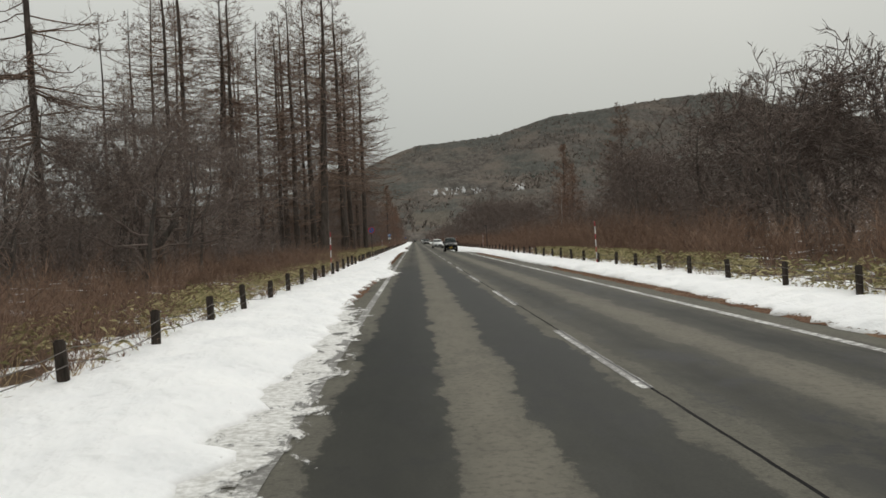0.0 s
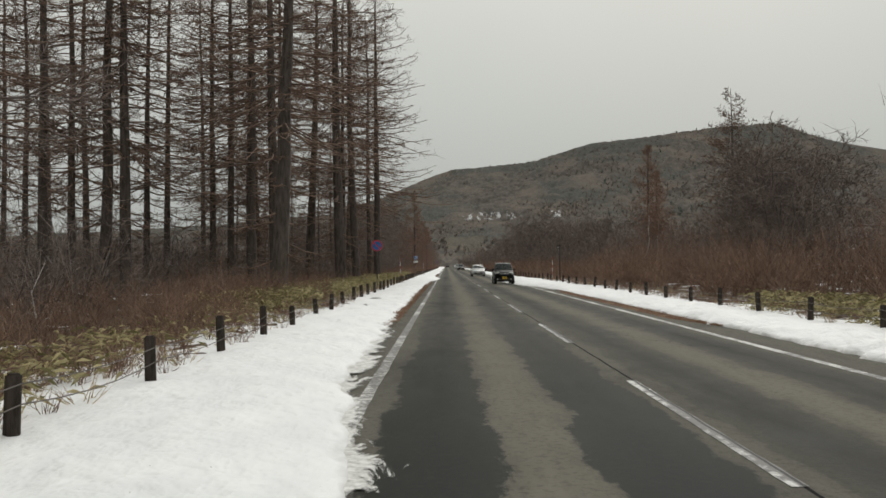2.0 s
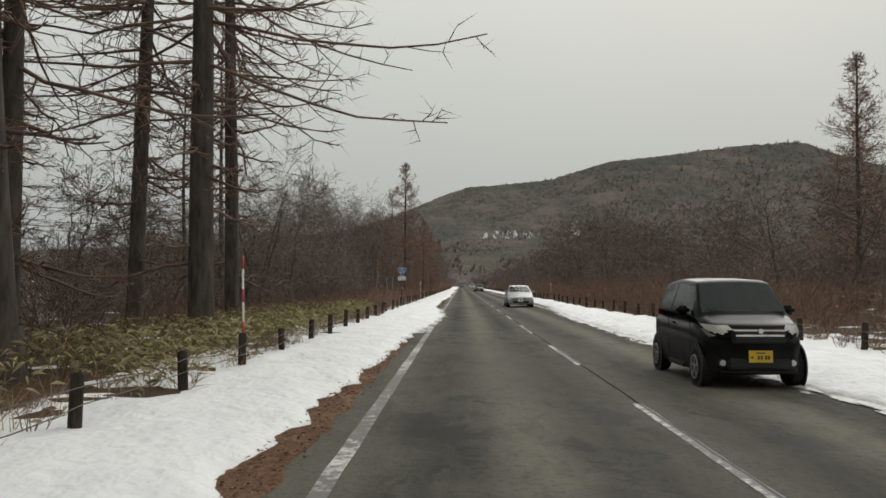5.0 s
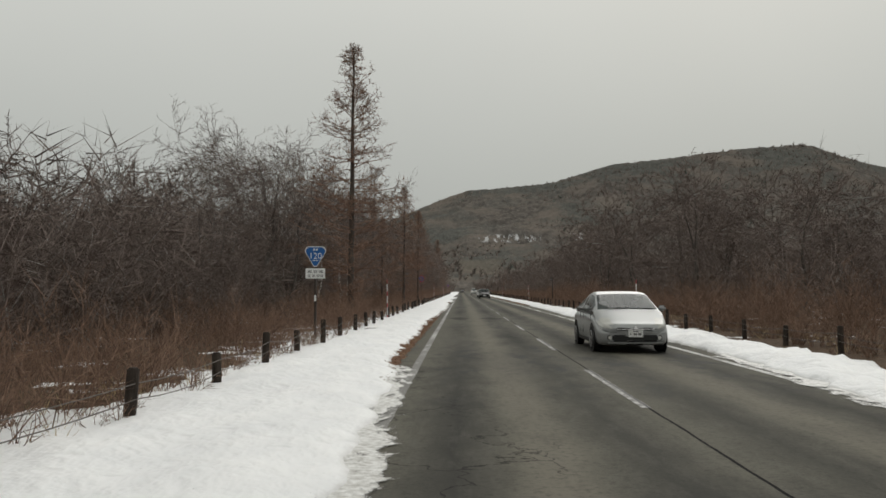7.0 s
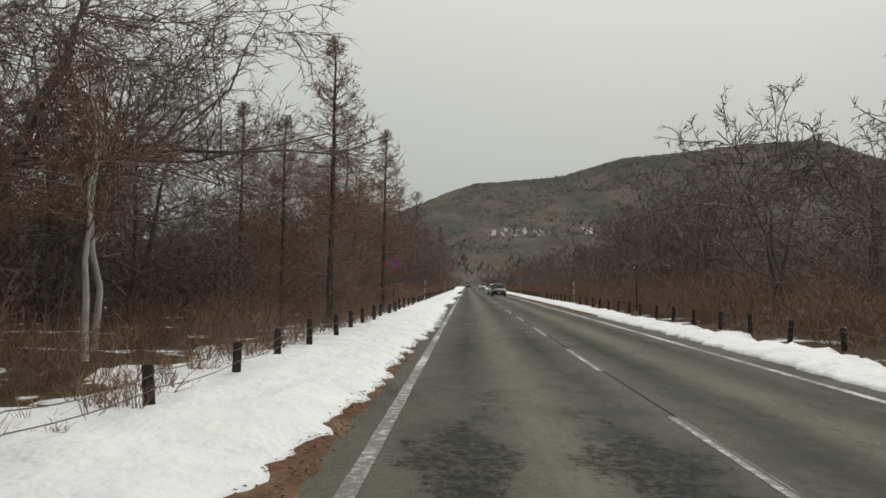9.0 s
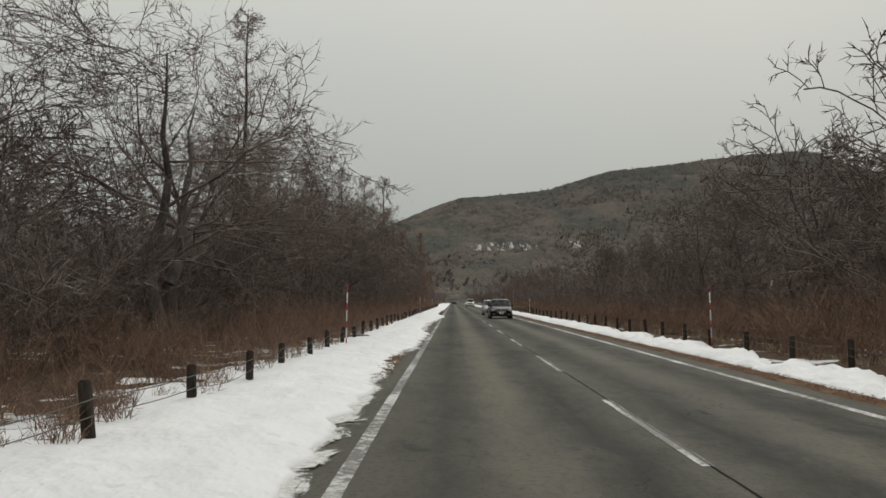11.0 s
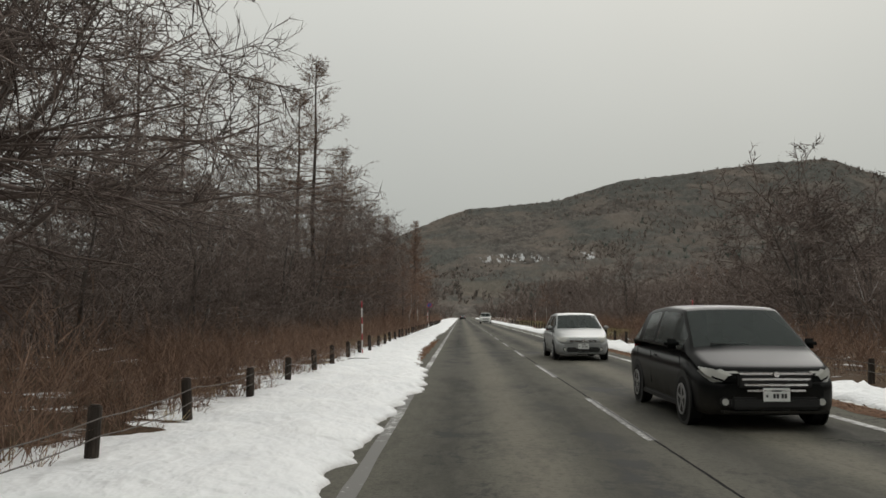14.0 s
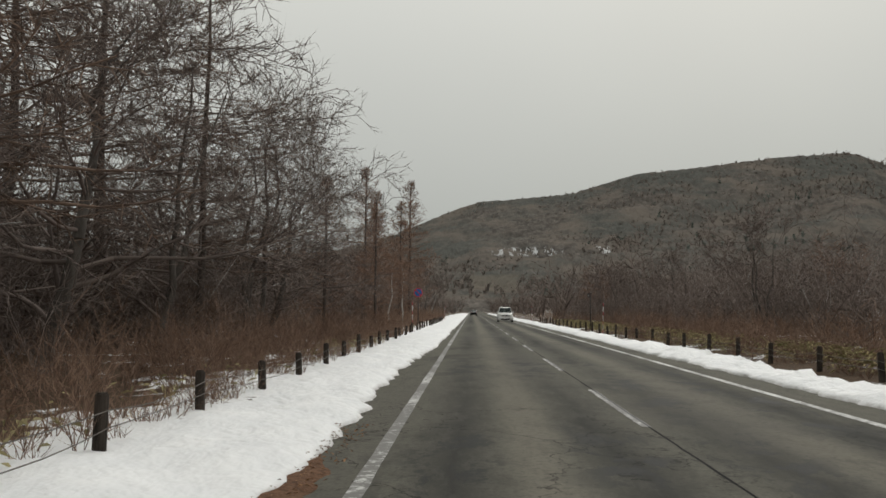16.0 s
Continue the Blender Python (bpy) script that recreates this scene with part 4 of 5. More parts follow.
brush("thicket", 4200, -14.5, -27, 170, 345, 4, 7, OAK_TWIG, DARK, "thicket", 14, 0.04, 0.1, 0.55, 51, None, 62, 0.3, 6)
brush("thicket", 800, -12, -27, 345, 420, 5, 8, OAK_TWIG, DARK, "thicket", 9, 0.06, 0.1, 0.55, 59, None, 62, 0.3, 6)
brush("thicket", 1500, -26, -50, 30, 130, 3, 7, OAK_TWIG, DARK, "thicket", 8, 0.034, 0.1, 0.5, 52, None, 60, 0.28, 6)
brush("thicket", 2600, 20, 38, 100, 430, 4, 8, OAK_TWIG, DARK, "thicket", 12, 0.04, 0.1, 0.5, 53, None, 60, 0.28, 6)
brush("thicket", 1700, 12, 24, 250, 430, 2.5, 6.5, OAK_TWIG, DARK, "thicket", 8, 0.028, 0.15, 0.5, 55, None, 60, 0.28, 6)
brush("thicket", 1000, 13, 24, 130, 250, 2.5, 6.5, OAK_TWIG, DARK, "thicket", 8, 0.024, 0.15, 0.5, 56, None, 60, 0.28, 6)
brush("roadside_brush", 900, 8, 15, 52, 112, 2.4, 3.5, BRUSH, RUDDY, "brush", 8, 0.013, 0.3, 0.42, 54)
brush("thicket", 2000, -14, -42, 60, 134, 2.5, 5, OAK_TWIG, DARK, "thicket", 10, 0.03, 0.15, 0.5, 57, None, 60, 0.28, 6)
FARW = "bare brown wood far along the road"
brush("far_wood", 1800, -9, -80, 400, 1000, 6, 12, OAK_TWIG, FARW, "wood", 6, 0.12, 0.05, 0.4, 13, None, 55, 0.32)
brush("far_wood", 2200, 9, 140, 400, 1000, 7, 14, OAK_TWIG, FARW, "wood", 6, 0.13, 0.05, 0.4, 14, None, 55, 0.32)
BEHIND = "bare brown wood behind the roadside trees"
brush("far_wood", 1500, -30, -80, 20, 420, 5, 9, OAK_TWIG, BEHIND, "wood", 7, 0.05, 0.05, 0.4, 15, None, 55, 0.3)
brush("far_wood", 2000, 36, 90, 40, 460, 4, 9, OAK_TWIG, BEHIND, "wood", 7, 0.05, 0.05, 0.4, 16, None, 55, 0.3)
WEEDS = "short dead weeds poking through the snow at the fence"
brush("verge_weeds", 4200, -5.72, -7.0, 0, 130, 0.25, 0.65, BRUSH, WEEDS, "weeds", 4, 0.006, 0.6, 0.45, 71, reach=0.5)
brush("verge_weeds", 9000, -5.72, -7.0, 118, 345, 0.25, 0.75, BRUSH, WEEDS, "weeds", 4, 0.006, 0.6, 0.45, 72, reach=0.5)
brush("verge_weeds", 7000, 5.72, 6.8, 0, 345, 0.25, 0.6, BRUSH, WEEDS, "weeds", 4, 0.006, 0.6, 0.45, 73, reach=0.5)
STRAW = "straw-coloured dead grass tufts at the fence"
brush("dry_grass", 7000, -5.8, -9.0, 0, 130, 0.2, 0.6, DRY_GRASS, STRAW, "grass", 0, 0.007, 0.6, 0.6, 17)
brush("dry_grass", 5500, -5.8, -7.2, 120, 360, 0.15, 0.5, DRY_GRASS, STRAW, "grass", 0, 0.007, 0.6, 0.6, 18)
brush("dry_grass", 7500, 5.8, 8.5, 10, 380, 0.2, 0.65, DRY_GRASS, STRAW, "grass", 0, 0.007, 0.6, 0.6, 19)


def on_hill(x, y):
    return hill_height(x, y) - 1.0


def on_meadow(x, y):
    return (np.abs(x - 24) < 26) & (np.abs(hill_height(x, y) - 32) < 10)


def hill_trees(name, n, mat, label, h0, h1, r, seed, xa=-500, xb=1000, y0=800, y1=2060):
    brush(name, n, xa, xb, y0, y1, h0, h1, mat, label, "wood", 2, r, 0.004, 0.3, seed, on_hill, 40, 0.6, 3, 0, on_meadow)


HILL_TREE = twig_material("hill_crowns", (0.09, 0.078, 0.07), (0.27, 0.228, 0.20))
HILL_DARK = twig_material("hill_conifers", (0.085, 0.098, 0.087), (0.135, 0.15, 0.132))
hill_trees("hill_wood", 11500, HILL_TREE, "grey bare crowns covering the far hill", 5, 10, 1.1, 31, -350, 880)
hill_trees("ridge_trees", 1500, HILL_TREE, "tree tops along the far ridge", 4, 8, 1.3, 33, -300, 1000, 2060, 2150)
hill_trees("hill_conifers", 700, HILL_DARK, "dark conifers scattered on the far hill", 6, 11, 1.8, 32)


def sasa(n, xa, xb, y0, y1, seed, h=0.75):
    """Bamboo grass: folded pointed leaves on short canes."""
    rng = np.random.RandomState(seed)
    m = n * 2
    x, y = rng.uniform(min(xa, xb), max(xa, xb), m), rng.uniform(y0, y1, m)
    keep = np.argsort(-fbm(x, y, 0.45, seed * 0.7, 3) + rng.normal(0, 0.2, m))[:n]
    x, y = x[keep], y[keep]
    z = level(x) + rng.uniform(0.1, h, n)
    a = rng.uniform(0, 2 * np.pi, n)
    L, W = rng.uniform(0.12, 0.24, n), rng.uniform(0.014, 0.028, n)
    rise = rng.uniform(-0.5, 0.5, n)
    d = unit(np.stack([np.cos(a), np.sin(a), rise], 1))
    s = unit(np.cross(d, np.array([0, 0, 1.0])))
    p = np.stack([x, y, z], 1)
    mid = p + d * (L * 0.45)[:, None]
    tip = p + d * L[:, None] - np.array([0, 0, 1.0]) * (L * 0.25)[:, None]
    up = np.array([0, 0, 0.012])
    V = np.stack([p, mid - s * W[:, None] + up, tip, mid + s * W[:, None] + up], 1).reshape(-1, 3)
    i = np.arange(n)[:, None] * 4
    T = np.concatenate([i + np.array([[0, 1, 2]]), i + np.array([[0, 2, 3]])])
    ob = new("bamboo_grass", raw_mesh("bamboo_grass", V, T, None, (SASA,), False))
    tagged(ob, "yellow-green bamboo grass poking from the snow", "bamboo grass", kind="stuff")


sasa(15000, -5.9, -9.5, 62, 128, 41, 0.72)
sasa(5000, -5.85, -7.8, 0, 60, 42, 0.5)
sasa(700, -5.9, -7.5, 285, 330, 43, 0.35)
sasa(9000, 5.75, 7.8, 10, 62, 44, 0.6)
sasa(7000, 5.75, 7.8, 300, 380, 45, 0.55)


def fallen_leaves(spans, n, seed):
    """Curled dead leaves strewn along the litter."""
    rng = np.random.RandomState(seed)
    per = np.array([b - a for a, b, *_ in spans], float)
    k = rng.choice(len(spans), n, p=per / per.sum())
    a, b, x0, x1 = (np.array([q[i] for q in spans], float)[k] for i in range(4))
    y = rng.uniform(a, b)
    x = x0 + (x1 - x0) * rng.beta(1.6, 1.6, n)
    L = rng.uniform(0.012, 0.032, n)[:, None]
    ang = rng.uniform(0, 2 * np.pi, n)
    d = np.stack([np.cos(ang), np.sin(ang), rng.uniform(-0.2, 0.4, n)], 1)
    s = np.stack([-np.sin(ang), np.cos(ang), rng.uniform(-0.2, 0.4, n)], 1) * 0.5
    p = np.stack([x, y, rng.uniform(0.03, 0.06, n)], 1)
    V = np.stack([p - d * L, p + s * L + [0, 0, 0.008], p + d * L, p - s * L + [0, 0, 0.008]], 1).reshape(-1, 3)
    i = np.arange(n)[:, None] * 4
    T = np.concatenate([i + np.array([[0, 1, 2]]), i + np.array([[0, 2, 3]])])
    tagged(new("dead_leaves", raw_mesh("dead_leaves", V, T, None, (DEAD_LEAF,), False)), "curled brown dead leaves along the kerbside", "leaves", kind="stuff")


DEAD_LEAF = twig_material("dead_leaf", (0.085, 0.042, 0.025), (0.33, 0.19, 0.105))
fallen_leaves([(26, 40, -3.95, -3.55), (58, 113, -4.0, -3.45), (136, 186, -3.95, -3.45), (212, 222, -3.9, -3.45), (278, 304, -3.95, -3.45), (-10, 45, 3.6, 4.0), (58, 85, 3.5, 3.95), (202, 300, 3.65, 4.05)], 16000, 61)

# ---------------------------------------------------------------- roadside things
WHITE_PAINT = plain("white_enamel", (0.72, 0.72, 0.70), 0.4)
RED_PAINT = plain("red_enamel", (0.46, 0.07, 0.085), 0.45)
BLUE_SIGN = plain("blue_sheeting", (0.02, 0.115, 0.35), 0.35)
RED_SIGN = plain("red_sheeting", (0.52, 0.04, 0.05), 0.35)
SIGN_WHITE = plain("white_sheeting", (0.72, 0.73, 0.72), 0.35)
SIGN_GREY = plain("aluminium", (0.35, 0.35, 0.35), 0.5, metal=0.6)
BROWN_POLE = plain("brown_pole", (0.035, 0.025, 0.02), 0.5)
INK = plain("dark_lettering", (0.03, 0.03, 0.035), 0.5)


def bm_mesh(name, bm, mat, smooth=False):
    me = bpy.data.meshes.new(name)
    for f in bm.faces:
        f.smooth = smooth
    bm.to_mesh(me)
    bm.free()
    me.materials.append(mat)
    return me


def cyl(r0, r1, z0, z1, n=12, bevel=0.0, caps=True):
    bm = bmesh.new()
    bmesh.ops.create_cone(bm, cap_ends=caps, segments=n, radius1=r0, radius2=r1, depth=z1 - z0, matrix=Matrix.Translation((0, 0, (z0 + z1) / 2)))
    if bevel:
        top = [e for e in bm.edges if all(v.co.z > z1 - 1e-4 for v in e.verts)]
        bmesh.ops.bevel(bm, geom=top, offset=bevel, segments=2, affect="EDGES")
    return bm


def box(sx, sy, sz, at=(0, 0, 0), bevel=0.0):
    bm = bmesh.new()
    bmesh.ops.create_cube(bm, size=1, matrix=Matrix.Translation(at) @ Matrix.Diagonal((sx, sy, sz, 1)))
    if bevel:
        bmesh.ops.bevel(bm, geom=bm.edges[:], offset=bevel, segments=2, affect="EDGES")
    return bm


def disc(r, depth, y, r_in=0.0, n=40):
    """A disc, or a ring, that faces the traffic coming up the road (-y)."""
    bm = bmesh.new()
    rings = []
    for yy in (y - depth, y):
        for rr in ((r, r_in) if r_in else (r,)):
            rings.append([bm.verts.new((rr * math.cos(2 * math.pi * i / n), yy, rr * math.sin(2 * math.pi * i / n))) for i in range(n)])
    if r_in:
        of, inf, ob_, inb = rings
        for i in range(n):
            j = (i + 1) % n
            for a, b in ((of, inf), (inb, ob_), (ob_, of), (inf, inb)):
                bm.faces.new((a[i], a[j], b[j], b[i]))
    else:
        a, b = rings
        bm.faces.new(a)
        bm.faces.new(b[::-1])
        for i in range(n):
            j = (i + 1) % n
            bm.faces.new((a[i], a[j], b[j], b[i]))
    bmesh.ops.recalc_face_normals(bm, faces=bm.faces[:])
    return bm


def add(name, bm, mat, parent, label="", at=None, smooth=False):
    ob = part(name, bm_mesh(name, bm, mat, smooth), mat, parent, label)
    if at is not None:
        ob.matrix_basis = at if isinstance(at, Matrix) else Matrix.Translation(at)
    return ob


# fences of round posts with two slack wires
def fence(side, ys, label):
    root = tagged(new("post_and_wire_fence"), label, "fence")
    rng = np.random.RandomState(70 + side)
    meshes = [bm_mesh("post", cyl(0.067, 0.062, -0.25, h, 12, 0.016), POST_WOOD) for h in (0.62, 0.66, 0.70)]
    tops = []
    for i, y in enumerate(ys):
        x = side * 5.68 + rng.normal(0, 0.03)
        o = new("post", meshes[rng.randint(3)])
        o.parent = root
        z = rng.normal(0.0, 0.02)
        o.matrix_basis = pose(x, y, z, rng.normal(0, 2.0), rng.normal(0, 2.0), rng.uniform(0, 360))
        tops.append((x, y, z))
    for hz in (0.54, 0.38):
        g = Geo()
        for a, b in zip(tops[:-1], tops[1:]):
            sag = rng.uniform(0.01, 0.08)
            u = np.linspace(0, 1, 6)
            P = np.array(a)[None] * (1 - u[:, None]) + np.array(b)[None] * u[:, None]
            P[:, 2] += hz - sag * 4 * u * (1 - u)
            P[:, 0] += -side * 0.088
            g.lines(P[None], np.full((1, 6), 0.006), 4)
        part("wire", g, WIRE, root)


LEFT_POSTS = [float(np.interp(k, [-8, 0, 8, 16, 21, 39, 48, 63, 79, 122], [0.0, 24.18, 48.41, 72.44, 87.37, 141.2, 168.5, 213.69, 261.92, 391.4])) for k in range(-8, 123)]
RIGHT_POSTS = [float(np.interp(k, [-10, 0, 49, 64, 81, 120], [0.0, 30.19, 177.78, 222.71, 273.86, 391.2])) for k in range(-10, 121)]
fence(-1, LEFT_POSTS, "low roadside fence of dark round timber posts with slack wires")
fence(1, RIGHT_POSTS, "low roadside fence of dark round timber posts with slack wires")


# snow poles
def snow_pole():
    root = new("snow_pole")
    add("shaft", cyl(0.0185, 0.0185, -0.1, 1.86, 12, 0.008), WHITE_PAINT, root, "white enamelled tube", smooth=True)
    band = bm_mesh("red_band", cyl(0.0205, 0.0205, 0, 0.22, 12), RED_PAINT, True)
    for z in (0.02, 0.56, 1.10, 1.645):
        b = new("red_band", band)
        b.parent = root
        b.location = (0, 0, z)
    return root


proto = snow_pole()
for x, y in ((-5.7, 42.5), (-5.76, 102.6), (-5.7, 162.35), (-5.5, 222.2), (-5.6, 282.9), (-5.76, 343.5), (-5.76, 403), (5.62, 42.2), (5.68, 102.5), (5.62, 162.2), (5.62, 222.6), (5.55, 282.7), (5.62, 344.4), (5.62, 404)):
    c = copy_thing(proto, pose(x, y, 0.08, rs.normal(0, 1.2), rs.normal(0, 1.2), rs.uniform(0, 360)))
    tagged(c, "slim red and white banded snow marker pole by the fence", "snow pole", "snow poles")
drop_protos([proto])


def no_parking_sign(x, y, z, turn):
    root = tagged(new("no_parking_sign"), "round blue no-parking sign with red rim on a brown pole", "road sign", "no-parking signs")
    root.matrix_basis = pose(x, y, 0, 0, 0, turn)
    add("pole", cyl(0.032, 0.032, -0.1, z + 0.25, 14, 0.01), BROWN_POLE, root, smooth=True)
    c = pose(0, 0, z)
    add("backing", disc(0.30, 0.012, -0.036), SIGN_GREY, root, at=c)
    add("blue_face", disc(0.245, 0.004, -0.049), BLUE_SIGN, root, at=c)
    add("red_rim", disc(0.298, 0.005, -0.049, 0.238), RED_SIGN, root, at=c)
    add("red_bar", box(0.055, 0.004, 0.49, (0, -0.056, 0)), RED_SIGN, root, at=c @ pose(0, 0, 0, 0, -45, 0))


no_parking_sign(-6.0, 83.87, 2.52, 0)
no_parking_sign(-5.98, 201.2, 2.47, 4)
no_parking_sign(-5.75, 348.4, 2.58, -3)


def shield(w, h, depth, y, n=9):
    """A rounded triangle standing on its point."""
    bm = bmesh.new()
    pts = []
    for cx, cz, r, a0, a1 in ((w / 2 - 0.11 * w / 0.5, h * 0.27, 0.10 * w / 0.5, 100, -38), (0, -h * 0.40, 0.06 * w / 0.5, -38, -142), (-w / 2 + 0.11 * w / 0.5, h * 0.27, 0.10 * w / 0.5, 218, 80)):
        for i in range(n):
            a = radians(a0 + (a1 - a0) * i / (n - 1))
            pts.append((cx + r * math.cos(a), cz + r * math.sin(a)))
    a = [bm.verts.new((px, y - depth, pz)) for px, pz in pts]
    b = [bm.verts.new((px, y, pz)) for px, pz in pts]
    bm.faces.new(a)
    bm.faces.new(b[::-1])
    for i in range(len(a)):
        j = (i + 1) % len(a)
        bm.faces.new((a[i], a[j], b[j], b[i]))
    bmesh.ops.recalc_face_normals(bm, faces=bm.faces[:])
    return bm


def letters(text, size, mat, name="lettering"):
    cu = bpy.data.curves.new(name, "FONT")
    cu.body, cu.size, cu.extrude, cu.align_x, cu.align_y = text, size, 0.002, "CENTER", "CENTER"
    tmp = bpy.data.objects.new(name, cu)
    scene.collection.objects.link(tmp)
    me = bpy.data.meshes.new_from_object(tmp.evaluated_get(bpy.context.evaluated_depsgraph_get()))
    bpy.data.objects.remove(tmp)
    me.name = name
    me.materials.clear()
    me.materials.append(mat)
    return me


route = tagged(new("route_sign"), "blue shield route sign above a white plate, brown pole", "road sign")
route.matrix_basis = pose(-6.2, 146.0, 0, 0, 0, 2)
add("pole", cyl(0.035, 0.035, -0.1, 2.62, 14, 0.01), BROWN_POLE, route, smooth=True)
add("white_border", shield(0.58, 0.54, 0.010, -0.038), SIGN_WHITE, route, at=(0, 0, 2.36))
add("blue_shield", shield(0.53, 0.49, 0.004, -0.050), BLUE_SIGN, route, at=(0, 0, 2.36))
num = part("route_number", letters("120", 0.23, SIGN_WHITE, "route_number"), SIGN_WHITE, route)
num.matrix_basis = pose(0, -0.057, 2.36, 90, 0, 0)
for z, w, n in ((2.535, 0.05, 2), (2.245, 0.03, 4)):
    for i in range(n):
        add("word_bar", box(w, 0.003, 0.05 if n == 2 else 0.025, ((i - (n - 1) / 2) * w * 1.35, -0.056, z)), SIGN_WHITE, route)
plate = add("name_plate", box(0.52, 0.012, 0.27, (0, -0.044, 1.90), 0.004), SIGN_WHITE, route, "white plate with dark lettering")
for z, xs, w in ((1.95, (-0.15, 0.0, 0.15), 0.10), (1.84, (-0.16, -0.05, 0.07, 0.17), 0.07)):
    for x in xs:
        for dz in (-0.024, 0.0, 0.024):
            add("word_bar", box(w, 0.003, 0.011, (x, -0.053, z + dz)), INK, plate)
add("white_tag", box(0.05, 0.006, 0.16, (0, -0.04, 1.25)), SIGN_WHITE, route)


def lamp_post(x, y, h):
    root = tagged(new("lantern_post"), "thin dark post with a small lantern head", "lamp post", "lantern posts")
    root.matrix_basis = pose(x, y, 0)
    add("post", cyl(0.045, 0.04, -0.1, h, 12, 0.01), BROWN_POLE, root, smooth=True)
    add("cap", box(0.34, 0.16, 0.04, (-0.06, 0, h + 0.01), 0.01), BROWN_POLE, root)
    add("lantern", box(0.17, 0.15, 0.20, (-0.14, 0, h - 0.14), 0.02), BROWN_POLE, root)
    add("lens", box(0.11, 0.006, 0.11, (-0.14, -0.078, h - 0.14), 0.002), SIGN_GREY, root, "grey glass lens")


for x, y, h in ((5.95, 100.0, 2.78), (6.2, 202.4, 2.55), (5.95, 352, 2.65)):
    lamp_post(x, y, h)

# sticks lying on the snow
for i, (x, y, L, a) in enumerate(((-5.05, 71.5, 0.9, 80), (-5.0, 71.0, 0.5, 30), (-5.3, 151.5, 0.8, 65), (-5.3, 279.3, 0.7, 30), (-4.9, 66.0, 0.6, 100))):
    g = Geo()
    P = np.array([[[-L / 2, 0, 0], [-L / 6, 0.03, 0.02], [L / 6, -0.02, 0.01], [L / 2, 0.03, 0.0]]])
    g.lines(P, np.array([[0.012, 0.011, 0.009, 0.005]]), 5)
    g.spikes(P[0, 1:3], P[0, 1:3] + np.array([[0.14, 0.16, 0.02], [0.1, -0.13, 0.02]]), [0.006, 0.005])
    st = new("fallen_twig", g.mesh("fallen_twig", OAK_BARK))
    st.matrix_basis = pose(x, y, 0.19, 0, 0, a)
    tagged(st, "brown fallen twig lying on the snow", "twig", "fallen twigs")

# ---------------------------------------------------------------- vehicles
def car_paint(name, color, metal=0.3, coat=0.6, spec=0.5):
    m = Mat(name, 0.28, spec, metal)
    m.b.inputs["Coat Weight"].default_value = coat
    m.b.inputs["Coat Roughness"].default_value = 0.08
    f = m.noise(2.2, 5, 0.6, None, False)
    sep = m.node("ShaderNodeSeparateXYZ")
    m.link(m.obj, sep.inputs[0])
    mud = m.math("MULTIPLY", m.rng(sep.outputs[2], 0.22, 0.55, 1, 0), m.rng(f, 0.35, 0.7, 0.1, 0.6))
    c = m.mix(mud, color, (0.11, 0.10, 0.085))
    return m.done(c, m.rng(mud, 0, 0.6, 0.28, 0.75))


SILVER = car_paint("silver_paint", (0.33, 0.34, 0.34), 0.3, 0.0, 0.35)
BLACK = car_paint("black_paint", (0.007, 0.0075, 0.0075), 0.0, 0.0, 0.07)
WHITE_CAR = car_paint("white_paint", (0.72, 0.72, 0.71), 0.0)
TYRE = plain("tyre_rubber", (0.018, 0.018, 0.018), 0.85, 0.2)
RIM = plain("alloy", (0.45, 0.45, 0.46), 0.3, 0.5, 0.8)
TRIM = plain("black_trim", (0.014, 0.014, 0.014), 0.6)
CHROME = plain("chrome", (0.7, 0.7, 0.7), 0.15, 0.5, 1.0, 0.03)
CLOTH = plain("seat_cloth", (0.05, 0.05, 0.052), 0.9)
YELLOW = plain("yellow_plate", (0.62, 0.42, 0.03), 0.4)
TAIL = plain("tail_lens", (0.35, 0.01, 0.012), 0.2)
glass = Mat("car_glass", 0.05, 0.08)
glass.b.inputs["Transmission Weight"].default_value = 0.6
glass.b.inputs["IOR"].default_value = 1.25
GLASS = glass.done((0.10, 0.12, 0.117))
lens = Mat("lamp_lens", 0.06, 0.6)
LENS = lens.done(lens.mix(lens.rng(lens.noise(2.5, 2, 0.5, None, False), 0.35, 0.65), (0.44, 0.44, 0.41), (0.58, 0.58, 0.55)))


def loft(rings, close=True):
    bm = bmesh.new()
    vs = [[bm.verts.new(p) for p in r] for r in rings]
    n = len(vs[0])
    for a, b in zip(vs[:-1], vs[1:]):
        for i in range(n):
            j = (i + 1) % n
            bm.faces.new((a[i], a[j], b[j], b[i]))
    if close:
        bm.faces.new(vs[0][::-1])
        bm.faces.new(vs[-1])
    bmesh.ops.recalc_face_normals(bm, faces=bm.faces[:])
    return bm


def smooth_line(y, pts, n=5):
    """Heights or widths along a car, eased at the corners."""
    v = np.interp(y, *zip(*pts))
    for _ in range(n):
        v = np.concatenate([v[:1], 0.25 * v[:-2] + 0.5 * v[1:-1] + 0.25 * v[2:], v[-1:]])
    return v


